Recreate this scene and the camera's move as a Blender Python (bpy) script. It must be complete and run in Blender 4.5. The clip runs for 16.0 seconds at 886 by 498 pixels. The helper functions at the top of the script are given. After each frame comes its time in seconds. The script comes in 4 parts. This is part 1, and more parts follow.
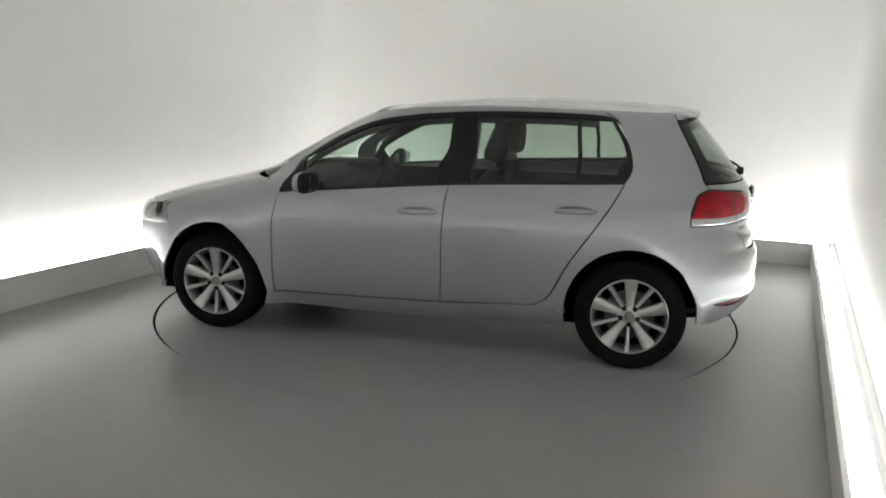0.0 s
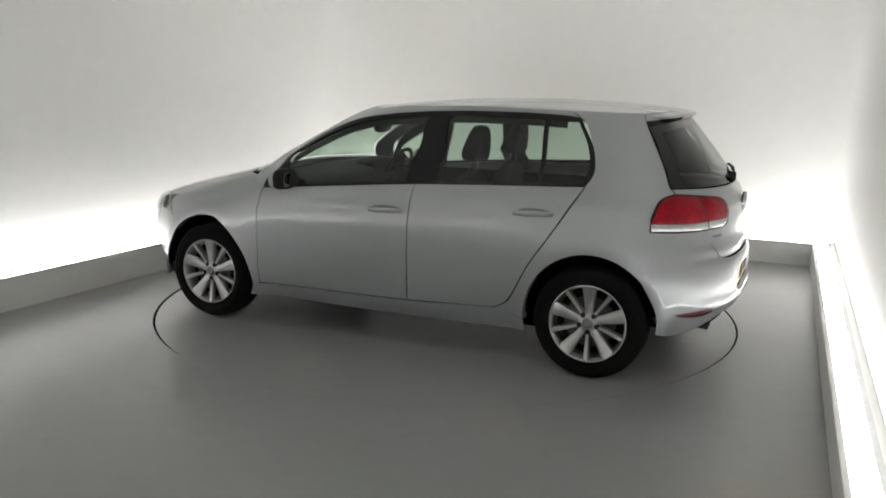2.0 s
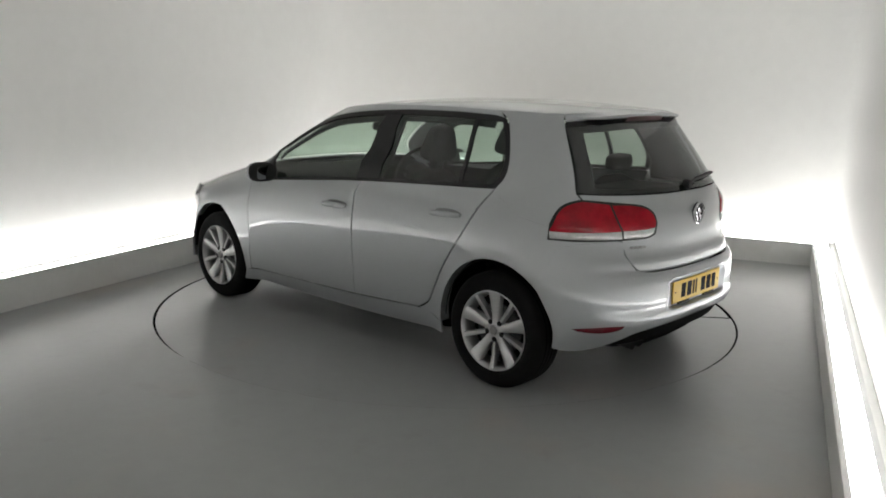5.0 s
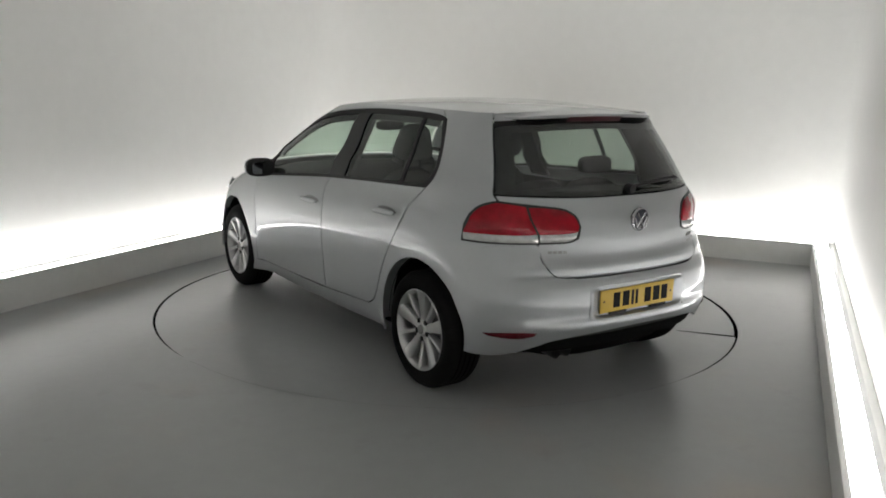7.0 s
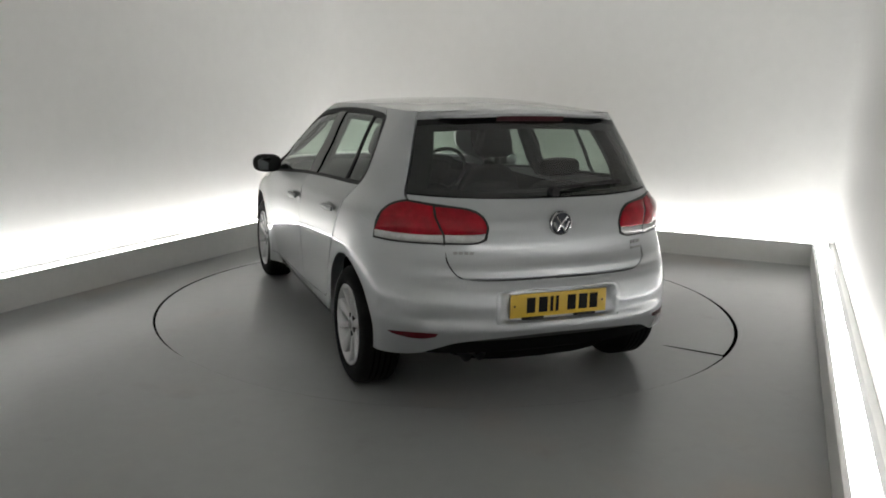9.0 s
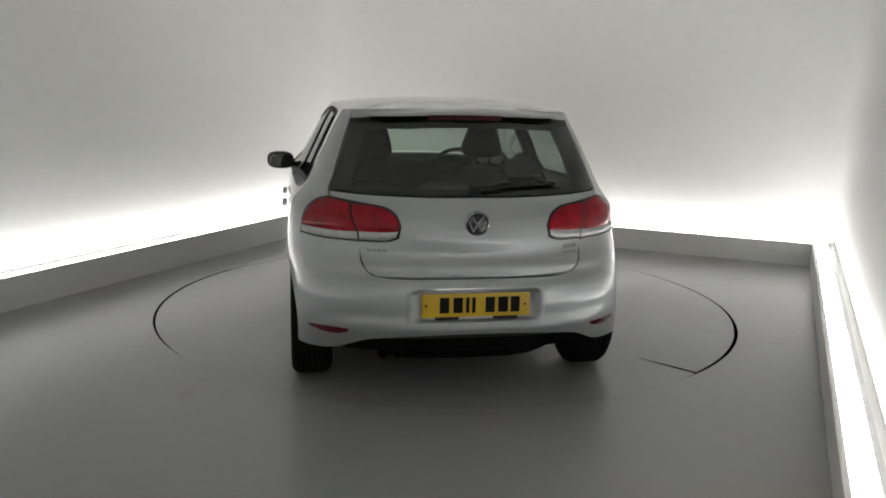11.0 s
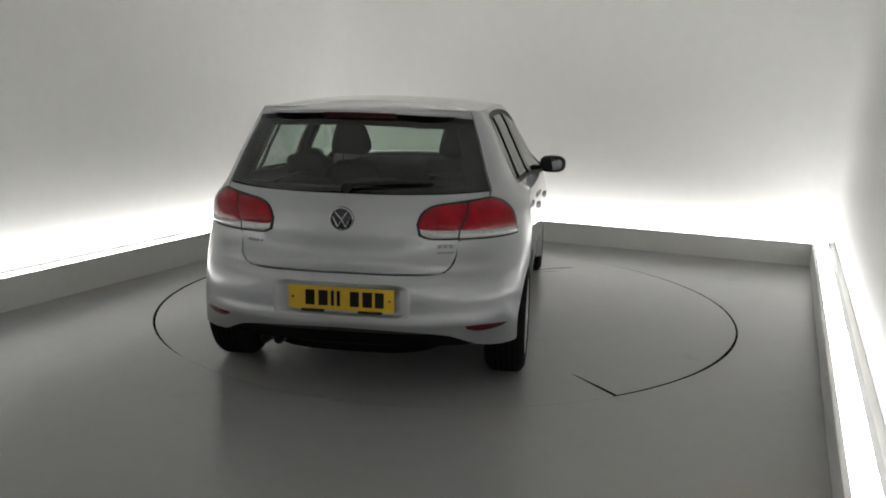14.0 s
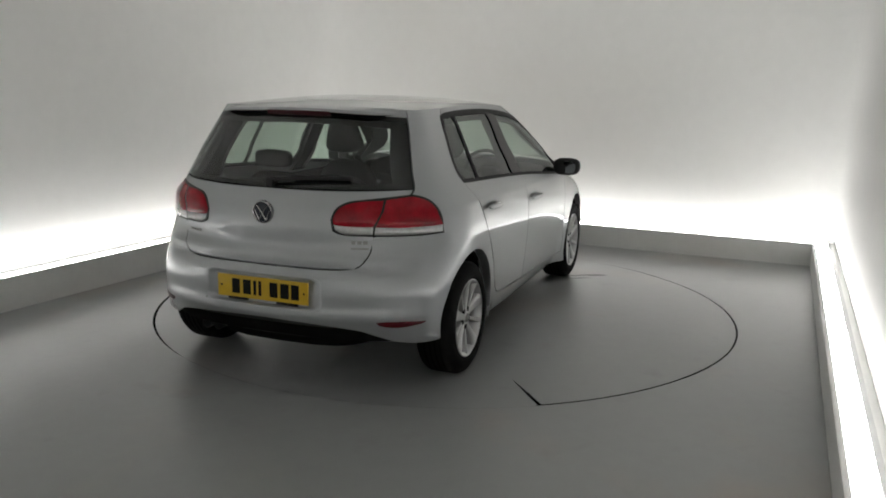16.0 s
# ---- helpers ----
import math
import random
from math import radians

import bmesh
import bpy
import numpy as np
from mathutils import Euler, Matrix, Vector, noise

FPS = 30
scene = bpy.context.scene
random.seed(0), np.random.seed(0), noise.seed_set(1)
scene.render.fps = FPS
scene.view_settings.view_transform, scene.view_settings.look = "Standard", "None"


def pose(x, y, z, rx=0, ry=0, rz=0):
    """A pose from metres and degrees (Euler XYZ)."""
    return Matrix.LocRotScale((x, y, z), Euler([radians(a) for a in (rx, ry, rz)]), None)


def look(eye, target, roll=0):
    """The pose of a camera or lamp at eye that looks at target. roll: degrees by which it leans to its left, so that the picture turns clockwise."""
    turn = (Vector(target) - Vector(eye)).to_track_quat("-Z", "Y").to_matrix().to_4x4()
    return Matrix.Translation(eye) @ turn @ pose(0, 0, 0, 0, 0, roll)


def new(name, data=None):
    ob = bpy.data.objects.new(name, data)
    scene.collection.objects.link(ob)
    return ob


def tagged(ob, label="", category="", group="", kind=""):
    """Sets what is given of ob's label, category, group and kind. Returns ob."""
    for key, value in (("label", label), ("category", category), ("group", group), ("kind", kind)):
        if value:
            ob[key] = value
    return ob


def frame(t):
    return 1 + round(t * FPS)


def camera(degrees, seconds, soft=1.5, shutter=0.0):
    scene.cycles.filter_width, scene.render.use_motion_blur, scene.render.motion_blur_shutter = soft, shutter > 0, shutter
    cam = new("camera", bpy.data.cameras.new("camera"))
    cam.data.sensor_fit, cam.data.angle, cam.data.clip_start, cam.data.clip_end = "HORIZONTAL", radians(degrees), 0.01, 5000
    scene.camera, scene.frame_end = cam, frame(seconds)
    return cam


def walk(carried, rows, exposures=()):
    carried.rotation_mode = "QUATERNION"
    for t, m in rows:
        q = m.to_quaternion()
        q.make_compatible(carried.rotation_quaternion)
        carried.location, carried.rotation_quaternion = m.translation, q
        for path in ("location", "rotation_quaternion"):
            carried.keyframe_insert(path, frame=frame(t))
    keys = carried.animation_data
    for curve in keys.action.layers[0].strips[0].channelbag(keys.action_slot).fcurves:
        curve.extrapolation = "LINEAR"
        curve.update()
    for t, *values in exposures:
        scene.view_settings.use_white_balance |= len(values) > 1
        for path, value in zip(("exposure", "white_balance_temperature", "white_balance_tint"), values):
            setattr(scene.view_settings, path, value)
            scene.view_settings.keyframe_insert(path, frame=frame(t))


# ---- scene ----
# ---- camera: fixed high on the wall side, the car turns ----
LENS = 55.8
EYE, TARGET, LEAN = (0.0, -5.925, 1.599), (-0.0229, -1.0252, 0.6042), 1.171
cam = camera(LENS, 16.0, soft=1.8)
walk(cam, [(0.0, look(EYE, TARGET, LEAN)), (16.0, look(EYE, TARGET, LEAN))],
     exposures=[(0.0, 0.27), (4.0, 0.17), (8.0, -0.02), (12.5, -0.14), (16.0, -0.13)])

# ---- world: a closed room, so only a dim grey outside ----
world = bpy.data.worlds.new("world")
world.use_nodes = True
world.node_tree.nodes["Background"].inputs[0].default_value = (0.6, 0.6, 0.58, 1)
world.node_tree.nodes["Background"].inputs[1].default_value = 0.05
scene.world = world
LED_POWER = 15.0


# ---- materials ----
def material(name, base, rough=0.5, metal=0.0, spots=0.0, scale=8.0, bump=0.0, bump_scale=200.0, coat=0.0, rough_spots=0.0, spec=0.5, coat_rough=0.06):
    """Principled surface with two-scale colour variation, roughness variation and fine relief."""
    m = bpy.data.materials.new(name)
    m.use_nodes = True
    n, l = m.node_tree.nodes, m.node_tree.links
    b = n["Principled BSDF"]
    b.inputs["Base Color"].default_value = (*base, 1)
    b.inputs["Roughness"].default_value = rough
    b.inputs["Metallic"].default_value = metal
    b.inputs["Coat Weight"].default_value = coat
    b.inputs["Coat Roughness"].default_value = coat_rough
    b.inputs["Specular IOR Level"].default_value = spec
    co = n.new("ShaderNodeTexCoord")
    if spots or rough_spots:
        big, small = n.new("ShaderNodeTexNoise"), n.new("ShaderNodeTexNoise")
        big.inputs["Scale"].default_value, big.inputs["Detail"].default_value = scale, 3
        small.inputs["Scale"].default_value, small.inputs["Detail"].default_value = scale * 14, 2
        l.new(co.outputs["Object"], big.inputs["Vector"])
        l.new(co.outputs["Object"], small.inputs["Vector"])
        mix = n.new("ShaderNodeMath")
        mix.operation = "MULTIPLY_ADD"
        mix.inputs[1].default_value = 0.35
        l.new(small.outputs["Fac"], mix.inputs[0])
        half = n.new("ShaderNodeMath")
        half.operation = "MULTIPLY"
        half.inputs[1].default_value = 0.65
        l.new(big.outputs["Fac"], half.inputs[0])
        l.new(half.outputs[0], mix.inputs[2])
        if spots:
            ramp = n.new("ShaderNodeMapRange")
            ramp.inputs["From Min"].default_value, ramp.inputs["From Max"].default_value = 0.3, 0.7
            ramp.inputs["To Min"].default_value, ramp.inputs["To Max"].default_value = 1 - spots, 1 + spots
            l.new(mix.outputs[0], ramp.inputs["Value"])
            tint = n.new("ShaderNodeVectorMath")
            tint.operation = "SCALE"
            tint.inputs[0].default_value = base
            l.new(ramp.outputs[0], tint.inputs["Scale"])
            l.new(tint.outputs[0], b.inputs["Base Color"])
        if rough_spots:
            rr = n.new("ShaderNodeMapRange")
            rr.inputs["From Min"].default_value, rr.inputs["From Max"].default_value = 0.3, 0.7
            rr.inputs["To Min"].default_value, rr.inputs["To Max"].default_value = rough - rough_spots, rough + rough_spots
            l.new(mix.outputs[0], rr.inputs["Value"])
            l.new(rr.outputs[0], b.inputs["Roughness"])
    if bump:
        nz, bp = n.new("ShaderNodeTexNoise"), n.new("ShaderNodeBump")
        nz.inputs["Scale"].default_value, nz.inputs["Detail"].default_value = bump_scale, 3
        l.new(co.outputs["Object"], nz.inputs["Vector"])
        bp.inputs["Strength"].default_value, bp.inputs["Distance"].default_value = bump, 0.002
        l.new(nz.outputs["Fac"], bp.inputs["Height"])
        l.new(bp.outputs[0], b.inputs["Normal"])
    return m


def glowing(name, colour, power):
    m = bpy.data.materials.new(name)
    m.use_nodes = True
    b = m.node_tree.nodes["Principled BSDF"]
    b.inputs["Base Color"].default_value = (0.8, 0.8, 0.8, 1)
    b.inputs["Emission Color"].default_value = (*colour, 1)
    b.inputs["Emission Strength"].default_value = power
    return m


def glass(name, colour, shine, rough=0.02):
    """Thin tinted glass: part clear, part mirror by its angle."""
    m = bpy.data.materials.new(name)
    m.use_nodes = True
    n, l = m.node_tree.nodes, m.node_tree.links
    clear, gloss, mix, face = (n.new("ShaderNodeBsdfTransparent"), n.new("ShaderNodeBsdfGlossy"),
                               n.new("ShaderNodeMixShader"), n.new("ShaderNodeLayerWeight"))
    steep, gain = n.new("ShaderNodeMath"), n.new("ShaderNodeMath")
    clear.inputs[0].default_value = (*colour, 1)
    gloss.inputs["Roughness"].default_value = rough
    face.inputs[0].default_value = 0.5
    steep.operation, steep.inputs[1].default_value = "POWER", 4.0
    gain.operation, gain.inputs[1].default_value, gain.inputs[2].default_value = "MULTIPLY_ADD", 0.80, shine
    l.new(face.outputs["Facing"], steep.inputs[0])
    l.new(steep.outputs[0], gain.inputs[0])
    l.new(gain.outputs[0], mix.inputs[0])
    l.new(clear.outputs[0], mix.inputs[1])
    l.new(gloss.outputs[0], mix.inputs[2])
    l.new(mix.outputs[0], n["Material Output"].inputs["Surface"])
    return m


WALL = material("white_wall_paint", (0.87, 0.87, 0.853), 0.6, spots=0.03, scale=0.7, bump=0.15, bump_scale=90)
PLINTH = material("white_plinth_paint", (0.62, 0.62, 0.60), 0.45, spots=0.05, scale=1.5, bump=0.1)
CEIL = material("ceiling_paint", (0.89, 0.89, 0.87), 0.8, spots=0.03, scale=0.8)
FLOOR = material("grey_epoxy_floor", (0.235, 0.241, 0.238), 0.30, spots=0.06, scale=0.8, bump=0.03, bump_scale=60)


def stain(m, colour, amount, scale, low, high):
    """Faint worn patches of another colour over a material."""
    n, l = m.node_tree.nodes, m.node_tree.links
    b = n["Principled BSDF"]
    old = b.inputs["Base Color"].links[0].from_socket
    co, nz, ramp, mix = n.new("ShaderNodeTexCoord"), n.new("ShaderNodeTexNoise"), n.new("ShaderNodeMapRange"), n.new("ShaderNodeMix")
    nz.inputs["Scale"].default_value, nz.inputs["Detail"].default_value = scale, 5
    ramp.inputs["From Min"].default_value, ramp.inputs["From Max"].default_value = low, high
    ramp.inputs["To Max"].default_value = amount
    mix.data_type = "RGBA"
    mix.inputs[7].default_value = (*colour, 1)
    l.new(co.outputs["Object"], nz.inputs["Vector"])
    l.new(nz.outputs["Fac"], ramp.inputs["Value"])
    l.new(ramp.outputs[0], mix.inputs[0])
    l.new(old, mix.inputs[6])
    l.new(mix.outputs[2], b.inputs["Base Color"])


stain(FLOOR, (0.29, 0.24, 0.20), 0.55, 0.9, 0.55, 0.70)
stain(FLOOR, (0.13, 0.125, 0.12), 0.35, 3.5, 0.62, 0.78)
stain(WALL, (0.74, 0.70, 0.66), 0.35, 0.35, 0.50, 0.72)
PIT = material("black_gap", (0.004, 0.004, 0.004), 1.0, spec=0.0)
FELT = material("black_arch_felt", (0.005, 0.005, 0.005), 1.0, spec=0.05, spots=0.2, scale=30)
SILVER = material("silver_metallic_paint", (0.305, 0.316, 0.325), 0.42, metal=0.6, spots=0.02, scale=3, coat=1.0, coat_rough=0.035, bump=0.03, bump_scale=900)
BLACK = material("black_plastic", (0.008, 0.008, 0.008), 0.6, spec=0.25, spots=0.15, scale=20, bump=0.1, bump_scale=500)
VALANCE = material("grey_black_valance_plastic", (0.030, 0.030, 0.029), 0.55, spec=0.3, spots=0.15, scale=12, bump=0.1, bump_scale=400)
GLOSSBLACK = material("gloss_black_trim", (0.006, 0.006, 0.0065), 0.2, spec=0.25, spots=0.1, scale=10)
RUBBER = material("tyre_rubber", (0.006, 0.006, 0.006), 0.88, spec=0.1, spots=0.2, scale=25, bump=0.3, bump_scale=300)
ALLOY = material("silver_alloy", (0.42, 0.42, 0.42), 0.34, metal=0.8, spots=0.05, scale=15, coat=0.3)
LINE_GREY = material("grey_line", (0.07, 0.07, 0.07), 0.6, spots=0.1, scale=6)
CHROME = material("chrome", (0.38, 0.38, 0.39), 0.16, metal=1.0, spots=0.03, scale=20)
DARKMETAL = material("dark_cast_metal", (0.06, 0.06, 0.06), 0.5, metal=0.7, spots=0.2, scale=20)
GLASS = glass("tinted_glass", (0.69, 0.79, 0.715), 0.060)
REARGLASS = glass("rear_tinted_glass", (0.50, 0.56, 0.52), 0.065)
LED = glowing("led_strip_light", (1.0, 0.99, 0.975), LED_POWER)


# ---- mesh helpers ----
def link_mesh(name, bm, mat, smooth=True, angle=35):
    me = bpy.data.meshes.new(name)
    bm.normal_update()
    bm.to_mesh(me)
    bm.free()
    for m in (mat if isinstance(mat, (list, tuple)) else [mat]):
        me.materials.append(m)
    if smooth:
        me.polygons.foreach_set("use_smooth", [True] * len(me.polygons))
        me.set_sharp_from_angle(angle=radians(angle))
    return new(name, me)


def part(name, bm, mat, parent, label="", smooth=True, angle=35):
    ob = link_mesh(name, bm, mat, smooth, angle)
    ob.parent = parent
    if label:
        tagged(ob, label)
    return ob


def box(bm, x0, y0, z0, x1, y1, z1, m=None, bevel=0.0):
    r = bmesh.ops.create_cube(bm, size=1)
    vs = r["verts"]
    for v in vs:
        v.co = Vector((x0 + (v.co.x + .5) * (x1 - x0), y0 + (v.co.y + .5) * (y1 - y0), z0 + (v.co.z + .5) * (z1 - z0)))
    if bevel:
        es = list({e for v in vs for e in v.link_edges})
        out = bmesh.ops.bevel(bm, geom=es, offset=bevel, segments=2, profile=0.7, affect="EDGES")
        vs = list({v for f in out["faces"] for v in f.verts} | {v for v in vs if v.is_valid})
    if m is not None:
        bmesh.ops.transform(bm, matrix=m, verts=vs)
    return vs


def prism(bm, outline, z0, z1):
    """An upright prism over a plan outline, counter-clockwise."""
    lo = [bm.verts.new((x, y, z0)) for x, y in outline]
    hi = [bm.verts.new((x, y, z1)) for x, y in outline]
    n = len(lo)
    bm.faces.new(lo[::-1])
    bm.faces.new(hi)
    for i in range(n):
        bm.faces.new((lo[i], lo[(i + 1) % n], hi[(i + 1) % n], hi[i]))
    return bm


def lathe(bm, profile, steps=48, m=None, closed=False):
    """Turn a profile of (radius, along) about the local y axis."""
    rings = []
    for i in range(steps):
        a = 2 * math.pi * i / steps
        ring = [bm.verts.new((r * math.cos(a), h, r * math.sin(a))) for r, h in profile]
        if m is not None:
            for v in ring:
                v.co = m @ v.co
        rings.append(ring)
    k = len(profile)
    for i in range(steps):
        p, q = rings[i], rings[(i + 1) % steps]
        for j in range(k if closed else k - 1):
            bm.faces.new((p[j], p[(j + 1) % k], q[(j + 1) % k], q[j]))


# ---- the room: plan corners of the plinth's face ----
A, B, C, D = Vector((-1.125, 3.343)), Vector((3.30, 1.52)), Vector((-0.97, -9.16)), Vector((-6.11, -7.05))
PLINTH_HEIGHTS, PLINTH_D, CEIL_H = (0.207, 0.204, 0.21, 0.229), 0.20, 2.65


def offset_corners(d):
    """The plan corners pushed outwards by d."""
    pts = [A, B, C, D]
    out = []
    for i in range(4):
        p, a, b = pts[i], pts[i - 1], pts[(i + 1) % 4]
        e1, e2 = (p - a).normalized(), (b - p).normalized()
        n1, n2 = Vector((-e1.y, e1.x)), Vector((-e2.y, e2.x))
        k = d / (1 + n1.dot(n2))
        out.append(p + (n1 + n2) * k)
    return out


def strip_side(name, i, d0, d1, z0, z1, mat):
    """A mitred bar along wall i between the outward offsets d0 and d1."""
    a, b = offset_corners(d0), offset_corners(d1)
    j = (i + 1) % 4
    bm = bmesh.new()
    prism(bm, [tuple(a[i]), tuple(a[j]), tuple(b[j]), tuple(b[i])], z0, z1)
    bmesh.ops.recalc_face_normals(bm, faces=bm.faces)
    return bm


TROUGH = 0.014
# the front side is unseen; its strip is added to light the car
SIDES = ("back", "right", "front", "left")
for i, side in enumerate(SIDES):
    h = PLINTH_HEIGHTS[i]
    tagged(link_mesh("wall_" + side, strip_side("wall", i, PLINTH_D, PLINTH_D + 0.15, -0.1, CEIL_H, WALL), WALL, False),
           "plain white painted wall lit from a cove below", "wall", kind="structure")
    bm = strip_side("p", i, 0.0, 0.026, 0.0, h, PLINTH)
    bmesh.ops.bevel(bm, geom=[e for e in bm.edges if all(v.co.z > h - 0.01 for v in e.verts)], offset=0.003, segments=2, affect="EDGES")
    board = link_mesh("plinth_" + side, bm, PLINTH, False)
    tagged(board, "low white boxed plinth along the wall", "plinth", kind="structure")
    part("plinth_base", strip_side("q", i, 0.027, PLINTH_D - 0.002, 0.0, h - TROUGH, PLINTH), PLINTH, board, smooth=False)
    light = tagged(new("cove_light"), "glowing white light strip sunk behind the plinth's edge", "light", group="cove light strips")
    part("channel", strip_side("c", i, 0.028, 0.160, h - TROUGH, h - TROUGH + 0.003, ALLOY), ALLOY, light, smooth=False)
    part("diffuser", strip_side("d", i, 0.030, 0.128, h - TROUGH + 0.004, h - TROUGH + 0.011, LED), LED, light, smooth=False)
    # grey bar added to draw a dark gap line along the strip
    part("gap_line", strip_side("e", i, 0.062, 0.067, h - TROUGH + 0.0115, h - TROUGH + 0.0145, LINE_GREY), LINE_GREY, light, "thin grey bar along the middle of the diffuser", smooth=False)


def cove(i, radius, name):
    """A rounded inner corner between wall i - 1 and wall i, from the plinth up."""
    pts = offset_corners(PLINTH_D)
    p, a, b = pts[i], pts[i - 1], pts[(i + 1) % 4]
    e1, e2 = (a - p).normalized(), (b - p).normalized()
    bm = bmesh.new()
    cols = []
    for k in range(13):
        t = k / 12
        q = p + e1 * radius * (1 - t) ** 2 + e2 * radius * t ** 2
        cols.append((bm.verts.new((q.x, q.y, 0.25)), bm.verts.new((q.x, q.y, CEIL_H))))
    for c, d in zip(cols, cols[1:]):
        bm.faces.new((c[0], d[0], d[1], c[1]))
    tagged(link_mesh(name, bm, WALL), "rounded white plaster corner between two walls", "wall", kind="structure")


cove(0, 0.5, "wall_corner_back_left")
cove(1, 0.35, "wall_corner_back_right")

# ---- floor with a round pit for the turntable ----
RADIUS = 2.012


def gap(a):
    return 0.001 + (0.013 if math.cos(a) > 0 else 0.019) * max(0.0, (abs(math.cos(a + 0.08)) - 0.70) / 0.30) ** 0.7


bm = bmesh.new()
N = 192
inner = [bm.verts.new(((RADIUS + gap(2 * math.pi * k / N)) * math.cos(2 * math.pi * k / N),
                       (RADIUS + gap(2 * math.pi * k / N)) * math.sin(2 * math.pi * k / N), 0)) for k in range(N)]
low = [bm.verts.new((v.co.x, v.co.y, -0.06)) for v in inner]
far = [bm.verts.new((13 * math.cos(2 * math.pi * k / N), 13 * math.sin(2 * math.pi * k / N), 0)) for k in range(N)]
for k in range(N):
    j = (k + 1) % N
    bm.faces.new((inner[k], far[k], far[j], inner[j]))
    bm.faces.new((low[k], inner[k], inner[j], low[j])).material_index = 1
tagged(link_mesh("floor", bm, [FLOOR, PIT]), "smooth grey epoxy floor with soft reflections", "floor", kind="structure")
bm = bmesh.new()
bmesh.ops.create_circle(bm, cap_ends=True, segments=64, radius=2.3)
bmesh.ops.translate(bm, verts=bm.verts, vec=(0, 0, -0.06))
tagged(link_mesh("pit_bottom", bm, PIT, False), "dark pit under the turntable", "pit", kind="structure")
bm = bmesh.new()
prism(bm, [tuple(p) for p in offset_corners(PLINTH_D + 0.15)], CEIL_H, CEIL_H + 0.15)
bmesh.ops.recalc_face_normals(bm, faces=bm.faces)
tagged(link_mesh("ceiling", bm, CEIL, False), "plain white ceiling", "ceiling", kind="structure")
# ---- the car's outer skin: at each height a plan outline of two rounded ends ----
def curve(keys):
    """A smooth function through (position, value) pairs."""
    px, py = [k[0] for k in keys], [k[1] for k in keys]
    n = len(px)
    d = [(py[i + 1] - py[i]) / (px[i + 1] - px[i]) for i in range(n - 1)]
    m = [d[0]] + [0.0 if d[i - 1] * d[i] <= 0 else 2 * d[i - 1] * d[i] / (d[i - 1] + d[i]) for i in range(1, n - 1)] + [d[-1]]

    def f(x):
        if x <= px[0]:
            return py[0] + m[0] * (x - px[0])
        if x >= px[-1]:
            return py[-1] + m[-1] * (x - px[-1])
        i = max(j for j in range(n - 1) if px[j] <= x)
        h = px[i + 1] - px[i]
        t = (x - px[i]) / h
        return ((1 + 2 * t) * (1 - t) ** 2 * py[i] + t * (1 - t) ** 2 * h * m[i]
                + t * t * (3 - 2 * t) * py[i + 1] + t * t * (t - 1) * h * m[i + 1])
    return f


REAR = curve([(0.18, -1.85), (0.26, -1.915), (0.33, -1.970), (0.40, -2.005), (0.43, -2.016), (0.455, -2.015), (0.48, -2.008), (0.55, -2.012), (0.62, -2.011), (0.655, -2.000), (0.682, -1.976),
              (0.70, -1.979), (0.725, -1.979), (0.748, -1.962), (0.775, -1.958), (0.85, -1.964), (0.94, -1.956), (1.0, -1.934), (1.045, -1.900), (1.07, -1.877), (1.2, -1.775),
              (1.38, -1.62), (1.42, -1.585), (1.46, -1.55)])
FLANK = curve([(0.18, -1.85), (0.26, -1.915), (0.33, -1.970), (0.40, -2.005), (0.45, -2.015), (0.55, -2.013), (0.62, -2.006), (0.70, -1.990), (0.78, -1.973), (0.85, -1.964),
               (0.94, -1.956), (1.0, -1.934), (1.045, -1.900), (1.07, -1.877), (1.2, -1.775), (1.38, -1.62), (1.42, -1.585), (1.46, -1.55)])
FRONT = curve([(0.18, 2.0), (0.3, 2.08), (0.45, 2.12), (0.6, 2.11), (0.7, 2.08), (0.76, 2.03), (0.80, 1.91), (0.85, 1.74), (0.90, 1.54),
               (0.95, 1.33), (0.985, 1.19), (1.01, 1.12), (1.1, 0.955), (1.25, 0.69), (1.36, 0.48), (1.42, 0.335), (1.46, 0.19)])
WIDTH = curve([(0.18, 0.80), (0.24, 0.835), (0.30, 0.856), (0.42, 0.872), (0.6, 0.886), (0.72, 0.892), (0.78, 0.890), (0.86, 0.884),
               (0.93, 0.873), (0.955, 0.867), (0.968, 0.858), (1.03, 0.808), (1.06, 0.786), (1.2, 0.720), (1.35, 0.646), (1.42, 0.606), (1.46, 0.578)])
NREAR = curve([(0.18, 2.8), (0.4, 2.85), (0.54, 2.80), (0.70, 2.45), (0.85, 2.18), (1.0, 2.25), (1.07, 2.45), (1.36, 2.7), (1.42, 2.9)])
NFRONT = curve([(0.18, 3.2), (0.6, 3.4), (0.8, 3.2), (0.95, 3.2), (1.05, 2.6), (1.42, 3.0)])
XR0 = -1.30


def side_front(z):
    """Where the flat of the side ends towards the front."""
    return min(0.55, FRONT(z) - 0.40)


